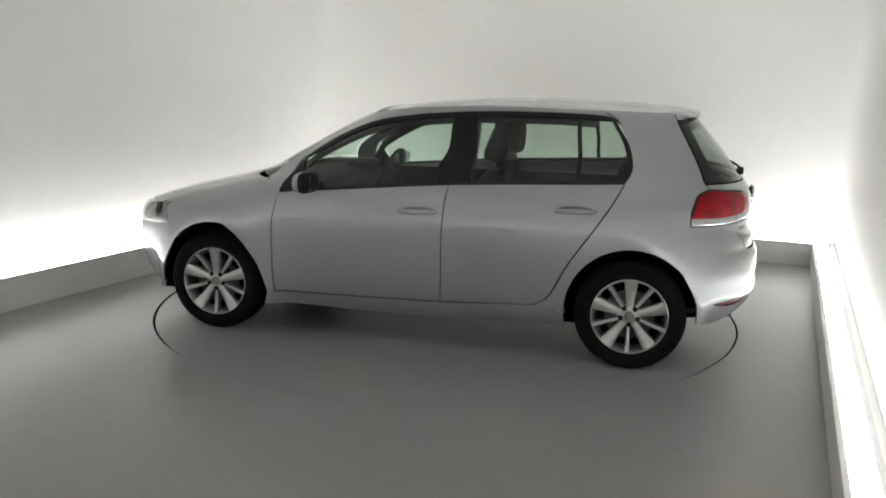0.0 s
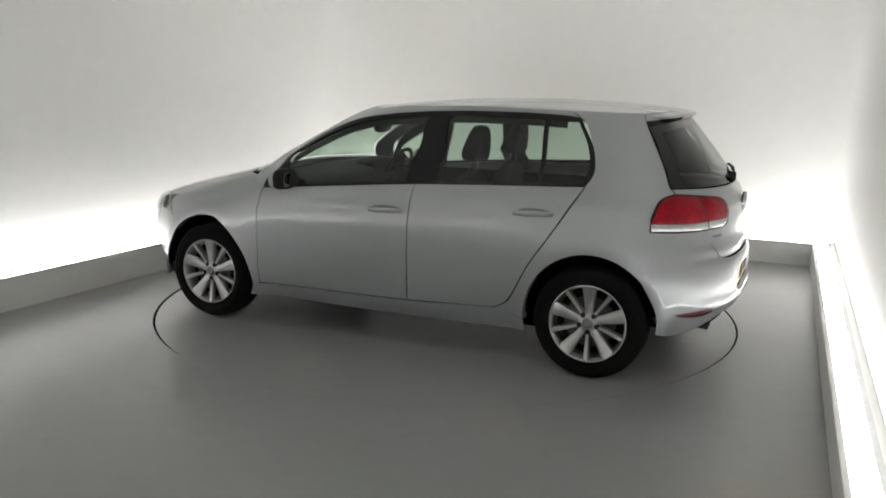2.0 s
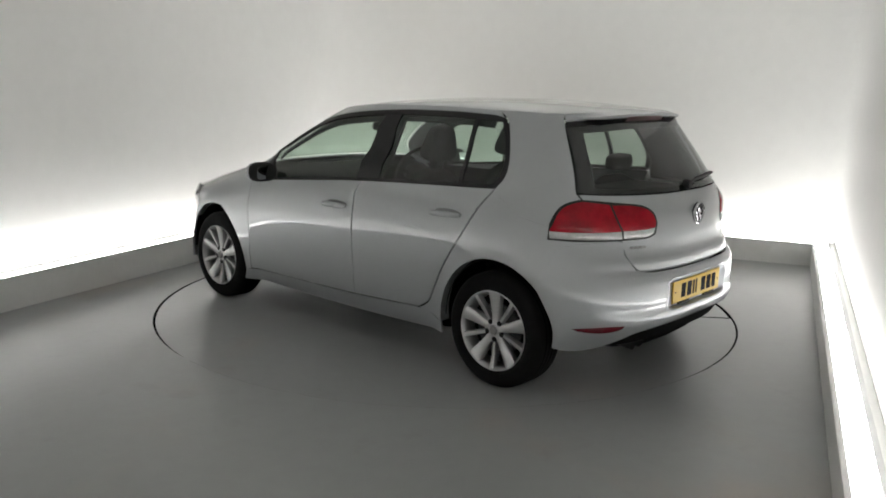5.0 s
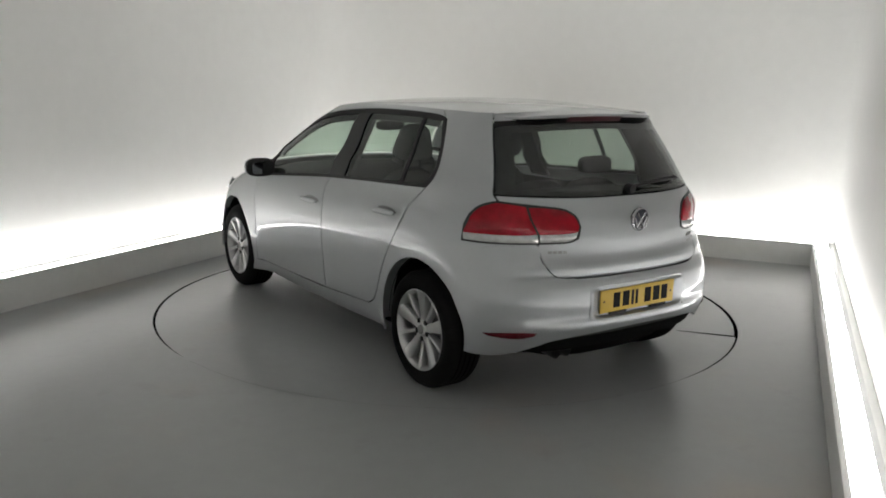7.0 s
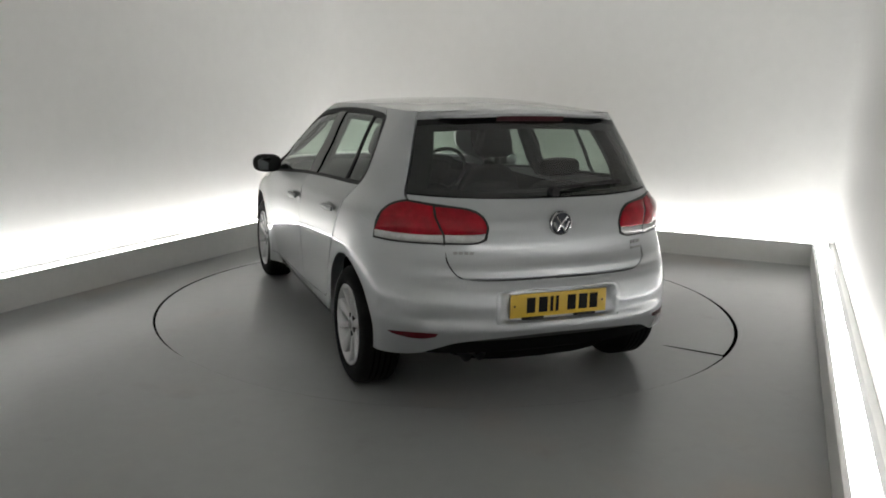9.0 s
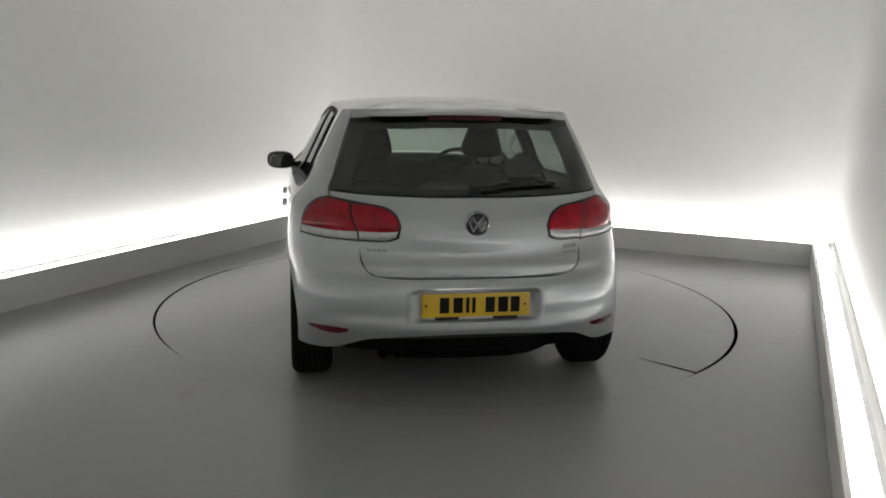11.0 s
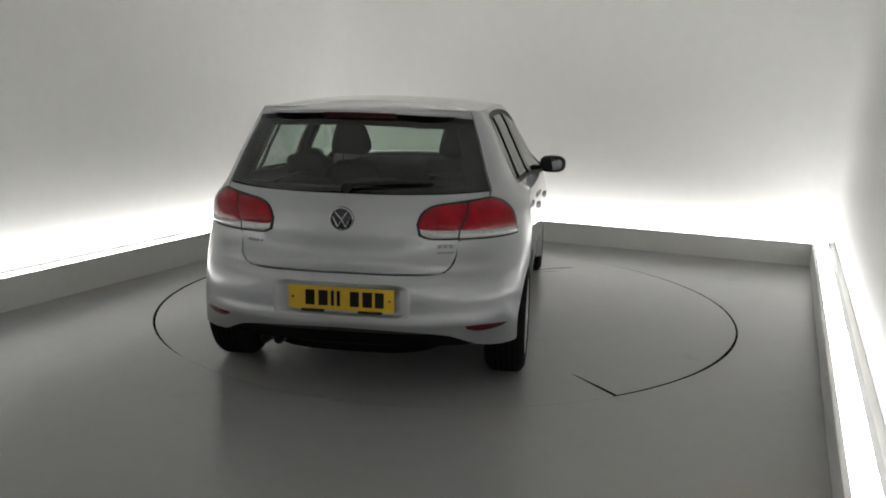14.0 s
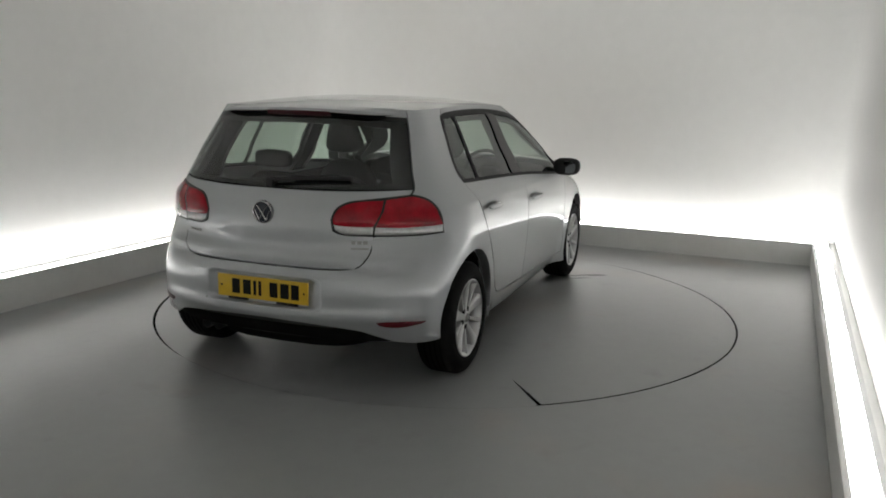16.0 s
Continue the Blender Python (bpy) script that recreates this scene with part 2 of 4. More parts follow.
def shell(s, z):
    """The skin at station s (0 rear middle, 1 to 2 the side, 3 front middle) and height z, flared round the wheels."""
    x, y, z = plain_shell(s, z)
    if abs(y) > 0.6 and abs(x) > 0.7:
        ahead = x > 0
        d = max(0.0, math.hypot(abs(x) - 1.289, (z - 0.312) * 0.93) - (0.365 if ahead else 0.36))
        full = 0.866 - 0.12 * max(0.0, -x - 1.45) if not ahead else 0.886 if x < 1.289 else 0.886 - 0.10 * max(0.0, x - 1.40)
        short = full - abs(y)
        y += math.copysign(0.5 * (short + math.sqrt(short * short + 0.0002)), y) * math.exp(-(d / (0.085 if ahead else 0.07)) ** 2)
    return (x, y, z)


def plain_shell(s, z):
    """The skin before the wheel arches are flared."""
    w, xf = WIDTH(z), side_front(z)
    if 1 <= s <= 2:
        return (XR0 + (s - 1) * (xf - XR0), w, z)
    if s < 1:
        k = min(1.0, max(0.0, (abs(s) - 0.40) / 0.22))
        k = k * k * (3 - 2 * k)
        a, n, x0, length = s * math.pi / 2, NREAR(z), XR0, (1 - k) * REAR(z) + k * FLANK(z) - XR0
    else:
        a, n, x0, length = (3 - s) * math.pi / 2, NFRONT(z), xf, FRONT(z) - xf
    c, q = math.cos(a), math.sin(a)
    k = (abs(c) ** n + abs(q) ** n) ** (-1 / n)
    return (x0 + length * c * k, w * q * k, z)


def at_x(x, z):
    """The station where the skin at height z has this x."""
    xf = side_front(z)
    if XR0 <= x <= xf:
        return 1 + (x - XR0) / (xf - XR0)
    if x < XR0:
        n, u = NREAR(z), min(1.0, (x - XR0) / (REAR(z) - XR0))
        return math.atan2((1 - u ** n) ** (1 / n), u) / (math.pi / 2)
    n, u = NFRONT(z), min(1.0, (x - xf) / (FRONT(z) - xf))
    return 3 - math.atan2((1 - u ** n) ** (1 / n), u) / (math.pi / 2)


def at_y(y, z, front=False):
    """The station where the skin at the rear (or front) end has this y."""
    n = NFRONT(z) if front else NREAR(z)
    v = min(1.0, max(-1.0, y / WIDTH(z)))
    s = math.atan2(abs(v), (1 - abs(v) ** n) ** (1 / n)) / (math.pi / 2)
    s = math.copysign(s, v)
    return 3 - s if front else s


# ---- panels cut from the skin ----
def X(*pts):
    """Stations of side points (x, z)."""
    return [(at_x(x, z), z) for x, z in pts]


def Y(*pts):
    """Stations of rear points (y, z)."""
    return [(at_y(y, z), z) for y, z in pts]


def F(*pts):
    """Stations of front points (y, z)."""
    return [(at_y(y, z, True), z) for y, z in pts]


def both(half, front=False):
    """A line from the left end to the middle, carried on to the mirrored right end. Rear lines then run right to left."""
    mid = 6 if front else 0
    other = [(mid - s, z) for s, z in half[::-1]]
    skip = 1 if abs(half[-1][0] - mid / 2) < 1e-6 else 0
    return half + other[skip:]


class Ready(list):
    """A line whose points are already spaced."""


def warp(s):
    """The station turned into roughly even lengths along the skin."""
    if s < 0:
        return -warp(-s)
    if s > 3:
        return 9.8 - warp(6 - s)
    return s if s < 1 else 1 + 1.9 * (s - 1) if s < 2 else 2.9 + 2 * (s - 2)


def unwarp(w):
    """The station back from warp()."""
    if w < 0:
        return -unwarp(-w)
    if w > 4.9:
        return 6 - unwarp(9.8 - w)
    return w if w < 1 else 1 + (w - 1) / 1.9 if w < 2.9 else 2 + (w - 2.9) / 2


def smooth_line(pts, n):
    """n + 1 points at even chord along a Catmull-Rom line through pts."""
    if isinstance(pts, Ready):
        return pts
    pts = [(warp(s), z) for s, z in pts]
    if len(pts) == 2:
        return [(unwarp(pts[0][0] + (pts[1][0] - pts[0][0]) * i / n), pts[0][1] + (pts[1][1] - pts[0][1]) * i / n) for i in range(n + 1)]
    p = [pts[0]] + list(pts) + [pts[-1]]
    dense = []
    for i in range(1, len(p) - 2):
        for j in range(12):
            t = j / 12
            dense.append(tuple(0.5 * (2 * p[i][k] + (p[i + 1][k] - p[i - 1][k]) * t
                                      + (2 * p[i - 1][k] - 5 * p[i][k] + 4 * p[i + 1][k] - p[i + 2][k]) * t * t
                                      + (3 * p[i][k] - p[i - 1][k] - 3 * p[i + 1][k] + p[i + 2][k]) * t ** 3) for k in (0, 1)))
    dense.append(tuple(pts[-1]))
    dense = [(unwarp(w), z) for w, z in dense]
    run = [0.0]
    for a, b in zip(dense, dense[1:]):
        pa, pb = Vector(shell(*a)), Vector(shell(*b))
        run.append(run[-1] + (pa - pb).length + 1e-6)
    out, j = [], 0
    for i in range(n + 1):
        want = run[-1] * i / n
        while j < len(run) - 2 and run[j + 1] < want:
            j += 1
        t = min(1.0, (want - run[j]) / (run[j + 1] - run[j]))
        out.append(tuple(dense[j][k] + (dense[j + 1][k] - dense[j][k]) * t for k in (0, 1)))
    return out


def coons(low, high, first, last, nu, nv):
    """A grid of stations between four lines: low and high run along u, first and last along v."""
    lo, hi, a, b = [[(warp(s), z) for s, z in line] for line in
                    (smooth_line(low, nu), smooth_line(high, nu), smooth_line(first, nv), smooth_line(last, nv))]
    grid = []
    for j in range(nv + 1):
        v, row = j / nv, []
        for i in range(nu + 1):
            u = i / nu
            row.append(tuple((1 - v) * lo[i][k] + v * hi[i][k] + (1 - u) * a[j][k] + u * b[j][k]
                             - (1 - u) * (1 - v) * lo[0][k] - u * (1 - v) * lo[-1][k] - (1 - u) * v * hi[0][k] - u * v * hi[-1][k]
                             for k in (0, 1)))
        grid.append([(unwarp(w), z) for w, z in row])
    return grid


def outward(s, z):
    e = 0.004
    ps, pz = Vector(shell(s + e, z)) - Vector(shell(s - e, z)), Vector(shell(s, z + e)) - Vector(shell(s, z - e))
    n = pz.cross(ps)
    return n.normalized() if n.length > 1e-9 else Vector((0, 1, 0))


def lay(bm, grid, proud=0.0, gaps="", flange=0.012, swell=0.0, gap_width=0.003):
    """Lay a grid on the skin, moved out by proud; gaps: the edges (l, h, f, e) that stand back from their neighbours."""
    nv, nu = len(grid) - 1, len(grid[0]) - 1
    norm = [[outward(*p) for p in row] for row in grid]
    pos = [[Vector(shell(*p)) for p in row] for row in grid]
    for j in range(nv + 1):
        for i in range(nu + 1):
            bulge = swell * (4 * i * (nu - i) / nu ** 2) ** 0.4 * (4 * j * (nv - j) / nv ** 2) ** 0.4 if swell else 0
            pos[j][i] = pos[j][i] + norm[j][i] * (proud + bulge)
    new_pos = [list(r) for r in pos]

    def pull(j, i, jj, ii):
        d = pos[jj][ii] - pos[j][i]
        if d.length > 1e-6:
            new_pos[j][i] = new_pos[j][i] + d.normalized() * min(gap_width, d.length * 0.4)
    for i in range(nu + 1):
        if "l" in gaps:
            pull(0, i, 1, i)
        if "h" in gaps:
            pull(nv, i, nv - 1, i)
    for j in range(nv + 1):
        if "f" in gaps:
            pull(j, 0, j, 1)
        if "e" in gaps:
            pull(j, nu, j, nu - 1)
    pos = new_pos
    vs = [[bm.verts.new(p) for p in row] for row in pos]
    for j in range(nv):
        for i in range(nu):
            quad = (vs[j][i], vs[j][i + 1], vs[j + 1][i + 1], vs[j + 1][i])
            try:
                bm.faces.new(quad)
            except ValueError:
                pass
    if flange:
        ring = [(0, i) for i in range(nu + 1)] + [(j, nu) for j in range(1, nv + 1)] + [(nv, i) for i in range(nu - 1, -1, -1)] + [(j, 0) for j in range(nv - 1, 0, -1)]
        inn = [bm.verts.new(pos[j][i] - norm[j][i] * flange) for j, i in ring]
        for k in range(len(ring)):
            (j, i), (jj, ii) = ring[k], ring[(k + 1) % len(ring)]
            bm.faces.new((vs[jj][ii], vs[j][i], inn[k], inn[(k + 1) % len(ring)]))
    return bm


def mirrored(bm):
    """A copy of bm across the car's middle."""
    other = bm.copy()
    bmesh.ops.scale(other, vec=(1, -1, 1), verts=other.verts)
    bmesh.ops.reverse_faces(other, faces=other.faces)
    return other


def pair(name, bm, mat, parent, label=""):
    """The same part on the left and the right side."""
    o = mirrored(bm)
    return part(name, bm, mat, parent, label), part(name, o, mat, parent, label)


def face_out(bm):
    bmesh.ops.recalc_face_normals(bm, faces=bm.faces)
    return bm


def tube(bm, pts, r, steps=8, cap=True):
    """A round bar along points."""
    rings = []
    for i, p in enumerate(pts):
        p = Vector(p)
        d = (Vector(pts[min(i + 1, len(pts) - 1)]) - Vector(pts[max(i - 1, 0)])).normalized()
        a = d.orthogonal().normalized()
        b = d.cross(a)
        if rings:
            a = (last_a - d * last_a.dot(d)).normalized()
            b = d.cross(a)
        last_a = a
        rings.append([bm.verts.new(p + (a * math.cos(2 * math.pi * k / steps) + b * math.sin(2 * math.pi * k / steps)) * r) for k in range(steps)])
    for a, b in zip(rings, rings[1:]):
        for k in range(steps):
            bm.faces.new((a[k], a[(k + 1) % steps], b[(k + 1) % steps], b[k]))
    if cap:
        bm.faces.new(rings[0][::-1])
        bm.faces.new(rings[-1])
    return bm


def pillow(bm, cx, cy, cz, sx, sy, sz, power=3.0, m=None, nu=20, nv=12):
    """A rounded cushion-like block (superellipsoid) of half sizes sx, sy, sz."""
    def sg(v, p):
        return math.copysign(abs(v) ** p, v)
    e = 2 / power
    rows = []
    for j in range(1, nv):
        a = -math.pi / 2 + math.pi * j / nv
        rows.append([bm.verts.new((sx * sg(math.cos(a), e) * sg(math.cos(b), e), sy * sg(math.cos(a), e) * sg(math.sin(b), e), sz * sg(math.sin(a), e)))
                     for b in (2 * math.pi * i / nu for i in range(nu))])
    bot, top = bm.verts.new((0, 0, -sz)), bm.verts.new((0, 0, sz))
    for r, q in zip(rows, rows[1:]):
        for i in range(nu):
            bm.faces.new((r[i], r[(i + 1) % nu], q[(i + 1) % nu], q[i]))
    for i in range(nu):
        bm.faces.new((rows[0][(i + 1) % nu], rows[0][i], bot))
        bm.faces.new((rows[-1][i], rows[-1][(i + 1) % nu], top))
    vs = [v for r in rows for v in r] + [bot, top]
    mat = Matrix.Translation((cx, cy, cz)) @ (m if m is not None else Matrix())
    for v in vs:
        v.co = mat @ v.co
    return bm


# ---- the car ----
RED = material("red_lamp_lens", (0.235, 0.004, 0.011), 0.12, spots=0.30, scale=14, coat=0.04, spec=0.22)
BRAKELAMP = material("unlit_brake_lamp_lens", (0.035, 0.003, 0.006), 0.3, spec=0.3, spots=0.15, scale=30)
REFLECTOR = material("deep_red_reflector", (0.075, 0.003, 0.007), 0.2, spec=0.3, spots=0.15, scale=30)
CLEARLENS = material("clear_lamp_lens", (0.42, 0.415, 0.41), 0.14, metal=0.25, spots=0.2, scale=45, coat=0.6)
YELLOW = material("yellow_plate", (0.47, 0.30, 0.006), 0.4, spots=0.05, scale=15)
PLATEINK = material("plate_ink", (0.006, 0.006, 0.005), 0.7, spec=0.15, spots=0.1, scale=30)
CLOTH = material("charcoal_seat_cloth", (0.016, 0.0165, 0.0165), 0.95, spots=0.25, scale=12, spec=0.15)
LINER = material("dark_interior_trim", (0.014, 0.0155, 0.015), 0.8, spots=0.1, scale=12, spec=0.2)
HEADLINER = material("grey_headliner", (0.07, 0.07, 0.068), 0.95, spots=0.05, scale=10)
MIRROR = material("mirror_glass", (0.22, 0.23, 0.235), 0.03, metal=1.0)
HANDLE_SHADE = material("grey_handle_shade", (0.16, 0.165, 0.17), 0.6, spots=0.1, scale=20)
HEADLENS = material("clear_head_lens", (0.30, 0.305, 0.31), 0.12, metal=0.3, spots=0.35, scale=35, coat=0.6)
LETTER = material("satin_lettering", (0.20, 0.20, 0.20), 0.45, metal=0.6, spots=0.1, scale=40)
BADGE = material("badge_navy", (0.02, 0.022, 0.03), 0.2, spots=0.1, scale=30)

car = new("hatchback_car")
tagged(car, "silver metallic five-door hatchback turning on a turntable", "car")

BELT = curve([(-1.25, 1.054), (-1.217, 1.051), (-0.73, 1.026), (-0.17, 0.995), (0.3, 0.956), (0.83, 0.908)])
TOP = curve([(-1.13, 1.398), (-1.07, 1.411), (-0.74, 1.421), (-0.5, 1.420), (-0.225, 1.409), (0.082, 1.381), (0.287, 1.343), (0.488, 1.262), (0.66, 1.156), (0.79, 1.002)])


def belt(x0, x1, n=8, up=0.0):
    return X(*[(x0 + (x1 - x0) * i / n, BELT(x0 + (x1 - x0) * i / n) + up) for i in range(n + 1)])


def head(x0, x1, n=8, up=0.0):
    return X(*[(x0 + (x1 - x0) * i / n, TOP(x0 + (x1 - x0) * i / n) + up) for i in range(n + 1)])


def arch(cx, a0, a1, n=14, rx=0.372, rz=0.385):
    return X(*[(cx + rx * math.cos(radians(a0 + (a1 - a0) * i / n)), 0.312 + rz * math.sin(radians(a0 + (a1 - a0) * i / n))) for i in range(n + 1)])


# doors
DOOR_FRONT = X((0.872, 0.285), (0.882, 0.40), (0.882, 0.63), (0.865, 0.79), (0.833, 0.905))
DOOR_SPLIT = X((-0.187, 0.302), (-0.192, 0.45), (-0.194, 0.70), (-0.206, 0.88), (-0.222, 0.998))
DOOR_REAR = X((-0.736, 0.334), (-0.795, 0.362), (-0.842, 0.412), (-0.937, 0.598), (-1.068, 0.794), (-1.157, 0.938), (-1.215, 1.046))
bm = lay(bmesh.new(), coons(X((-0.187, 0.302), (0.3, 0.292), (0.872, 0.285)), belt(-0.222, 0.833), DOOR_SPLIT, DOOR_FRONT, 28, 20), gaps="lfe")
front_doors = pair("front_door", bm, SILVER, car)
bm = lay(bmesh.new(), coons(X((-0.736, 0.334), (-0.5, 0.320), (-0.187, 0.302)), belt(-1.215, -0.222), DOOR_REAR, DOOR_SPLIT, 28, 20), gaps="lfe")
rear_doors = pair("rear_door", bm, SILVER, car)

# sills
bm = lay(bmesh.new(), coons(X((-0.925, 0.222), (-0.4, 0.200), (0.3, 0.192), (0.935, 0.205)),
                            X((-0.919, 0.282), (-0.90, 0.290), (-0.85, 0.311), (-0.736, 0.331), (-0.187, 0.299), (0.3, 0.289), (0.872, 0.282), (0.900, 0.278), (0.918, 0.270)),
                            X((-0.925, 0.222), (-0.919, 0.282)), X((0.935, 0.205), (0.918, 0.270)), 44, 5), gaps="h")
pair("sill", bm, SILVER, car)

# rear quarter with the roof pillar
RIM_IN = arch(-1.289, -4, 138, 20)
SEAM = X((-1.565, 0.570), (-1.60, 0.72), (-1.64, 0.80)) + Y((0.66, 0.825), (0.558, 0.830))
QUARTER = X((-1.215, 1.046), (-1.30, 1.0), (-1.45, 0.93)) + Y((0.70, 0.87), (0.558, 0.830))
HATCH_EDGE = Y((0.558, 0.830), (0.60, 0.92), (0.68, 1.02), (0.688, 1.060), (0.665, 1.12), (0.632, 1.22), (0.583, 1.36), (0.550, 1.438))
bm = bmesh.new()
DOOR_LINE = X((-0.739, 0.331), (-0.7965, 0.3605), (-0.844, 0.4107), (-0.939, 0.597), (-1.071, 0.7925), (-1.161, 0.9365), (-1.218, 1.0445))
OUTER = Ready(smooth_line(DOOR_LINE, 28) + smooth_line(QUARTER, 24)[1:])
lay(bm, coons(RIM_IN, OUTER, [RIM_IN[0]] + X((-0.85, 0.312), (-0.742, 0.329)), SEAM, 52, 16), flange=0.065)
lay(bm, coons(QUARTER, X((-1.075, 1.440), (-1.2, 1.440), (-1.35, 1.438)) + Y((0.550, 1.438)),
              X((-1.215, 1.046), (-1.252, 1.11), (-1.248, 1.19), (-1.215, 1.28), (-1.168, 1.375), (-1.12, 1.415), (-1.075, 1.440)), HATCH_EDGE, 24, 26),
    gaps="e", flange=0.015)
bmesh.ops.remove_doubles(bm, verts=bm.verts, dist=0.0008)
pair("rear_quarter", bm, SILVER, car)

# front wing
RIM_FRONT = arch(1.289, 42, 186) + X((0.900, 0.281), (0.872, 0.285))
WING_TOP = X((1.70, 0.775), (1.62, 0.845), (1.4, 0.905), (1.1, 0.955), (0.93, 0.975), (0.833, 0.905))
bm = lay(bmesh.new(), coons(RIM_FRONT, WING_TOP, X((1.565, 0.57), (1.66, 0.66), (1.70, 0.775)), DOOR_FRONT, 40, 16), gaps="e", flange=0.045)
pair("front_wing", face_out(bm), SILVER, car)

# roof rail and windscreen pillar
PILLAR = X((0.93, 0.985), (0.90, 1.03), (0.80, 1.13), (0.60, 1.255), (0.40, 1.352), (0.22, 1.408), (0.0, 1.432), (-0.3, 1.444), (-0.7, 1.447), (-1.075, 1.440))
TRIM_TOP = X((0.833, 0.905)) + head(0.79, -1.07, 14) + X((-1.12, 1.405))
bm = lay(bmesh.new(), coons(TRIM_TOP, PILLAR, X((0.833, 0.905), (0.93, 0.985)), X((-1.12, 1.405), (-1.075, 1.440)), 48, 4), flange=0.012)
pair("roof_rail", face_out(bm), SILVER, car)

# roof
edge_l = [Vector(shell(*p)) for p in smooth_line(X((0.40, 1.352), (0.22, 1.408), (0.0, 1.432), (-0.3, 1.444), (-0.7, 1.447), (-1.075, 1.440), (-1.35, 1.438)) + Y((0.550, 1.438)), 40)]
edge_r = [Vector((p.x, -p.y, p.z)) for p in edge_l]
wind_top = both(X((0.40, 1.352)) + F((0.50, 1.385), (0.35, 1.412), (0.18, 1.424), (0.0, 1.428)), True)
edge_f = [Vector(shell(*p)) for p in smooth_line(wind_top, 28)]
edge_b = [Vector(shell(*p)) for p in smooth_line(both(Y((0.550, 1.438), (0.40, 1.446), (0.2, 1.452), (0.0, 1.454))), 28)]
SPINE = curve([(0, 1.426), (0.1, 1.448), (0.2, 1.466), (0.4, 1.490), (0.6, 1.496), (0.8, 1.484), (1, 1.448)])
bm = bmesh.new()
rows = []
for i in range(41):
    u, row = i / 40, []
    for j in range(29):
        v = j / 28
        p = ((1 - u) * edge_f[j] + u * edge_b[j] + (1 - v) * edge_l[i] + v * edge_r[i]
             - (1 - u) * (1 - v) * edge_l[0] - (1 - u) * v * edge_r[0] - u * (1 - v) * edge_l[-1] - u * v * edge_r[-1])
        rise = 1 - abs(2 * v - 1) ** 2.4
        p.z = edge_l[i].z + (SPINE(u) - edge_l[i].z) * rise
        row.append(bm.verts.new(p))
    rows.append(row)
for a, b in zip(rows, rows[1:]):
    for j in range(28):
        bm.faces.new((a[j], b[j], b[j + 1], a[j + 1]))
face_out(bm)
roof = part("roof", bm, SILVER, car)
bm = bmesh.new()
rows = [[bm.verts.new((Vector(v.co) - Vector((0.0, 0.0, 0.03)))) for v in roof.data.vertices[i * 29 + 1:i * 29 + 28]] for i in range(2, 39)]
for a, b in zip(rows, rows[1:]):
    for j in range(len(a) - 1):
        bm.faces.new((a[j], a[j + 1], b[j + 1], b[j]))
part("headliner", bm, HEADLINER, car, "grey cloth roof lining")

# windscreen, bonnet
SCREEN_SIDE = X((0.93, 0.99), (0.90, 1.035), (0.80, 1.135), (0.60, 1.258), (0.40, 1.352))
SCREEN_LOW = both(X((0.93, 0.99)) + F((0.55, 1.0), (0.3, 1.01), (0.0, 1.013)), True)
mir = [(6 - s, z) for s, z in SCREEN_SIDE]
bm = face_out(lay(bmesh.new(), coons(SCREEN_LOW, wind_top, SCREEN_SIDE, mir, 28, 16), gaps="lfe", flange=0.0))
part("windscreen", bm, GLASS, car, "lightly tinted windscreen").visible_shadow = False
EDGE = X((1.70, 0.775), (1.62, 0.845), (1.4, 0.905), (1.1, 0.955), (0.93, 0.978))
bm = lay(bmesh.new(), coons(both(X((1.70, 0.775)) + F((0.5, 0.765), (0.25, 0.76), (0.0, 0.76)), True), SCREEN_LOW, EDGE, [(6 - s, z) for s, z in EDGE], 32, 18), gaps="lfe")
part("bonnet", face_out(bm), SILVER, car)

# front bumper, grille, headlamps
NOSE = X((1.656, 0.25), (1.650, 0.40), (1.565, 0.57))
bm = lay(bmesh.new(), coons(both(X((1.656, 0.25)) + F((0.62, 0.22), (0.3, 0.21), (0.0, 0.21)), True),
                            both(X((1.565, 0.57), (1.66, 0.66)) + F((0.60, 0.70), (0.4, 0.69), (0.0, 0.69)), True), NOSE, [(6 - s, z) for s, z in NOSE], 36, 14), gaps="h")
part("front_bumper", face_out(bm), SILVER, car)
bm = lay(bmesh.new(), coons(both(F((0.42, 0.695), (0.0, 0.695)), True), both(F((0.42, 0.755), (0.0, 0.755)), True),
                            F((0.42, 0.695), (0.42, 0.755)), [(6 - s, z) for s, z in F((0.42, 0.695), (0.42, 0.755))], 16, 4), proud=-0.01)
part("grille", face_out(bm), BLACK, car, "black slatted grille")
bm = lay(bmesh.new(), coons(X((1.63, 0.655)) + F((0.66, 0.64), (0.44, 0.67)), X((1.645, 0.785)) + F((0.60, 0.770), (0.44, 0.75)),
                            X((1.63, 0.655), (1.645, 0.785)), F((0.44, 0.67), (0.44, 0.75)), 16, 8), proud=0.004, swell=0.012)
pair("headlamp", face_out(bm), HEADLENS, car, "clear wraparound headlamp")
lamps = [o for o in car.children if o.name.startswith("headlamp")]
st = X((1.735, 0.735))[0]
centre, normal = Vector(shell(*st)), outward(*st)
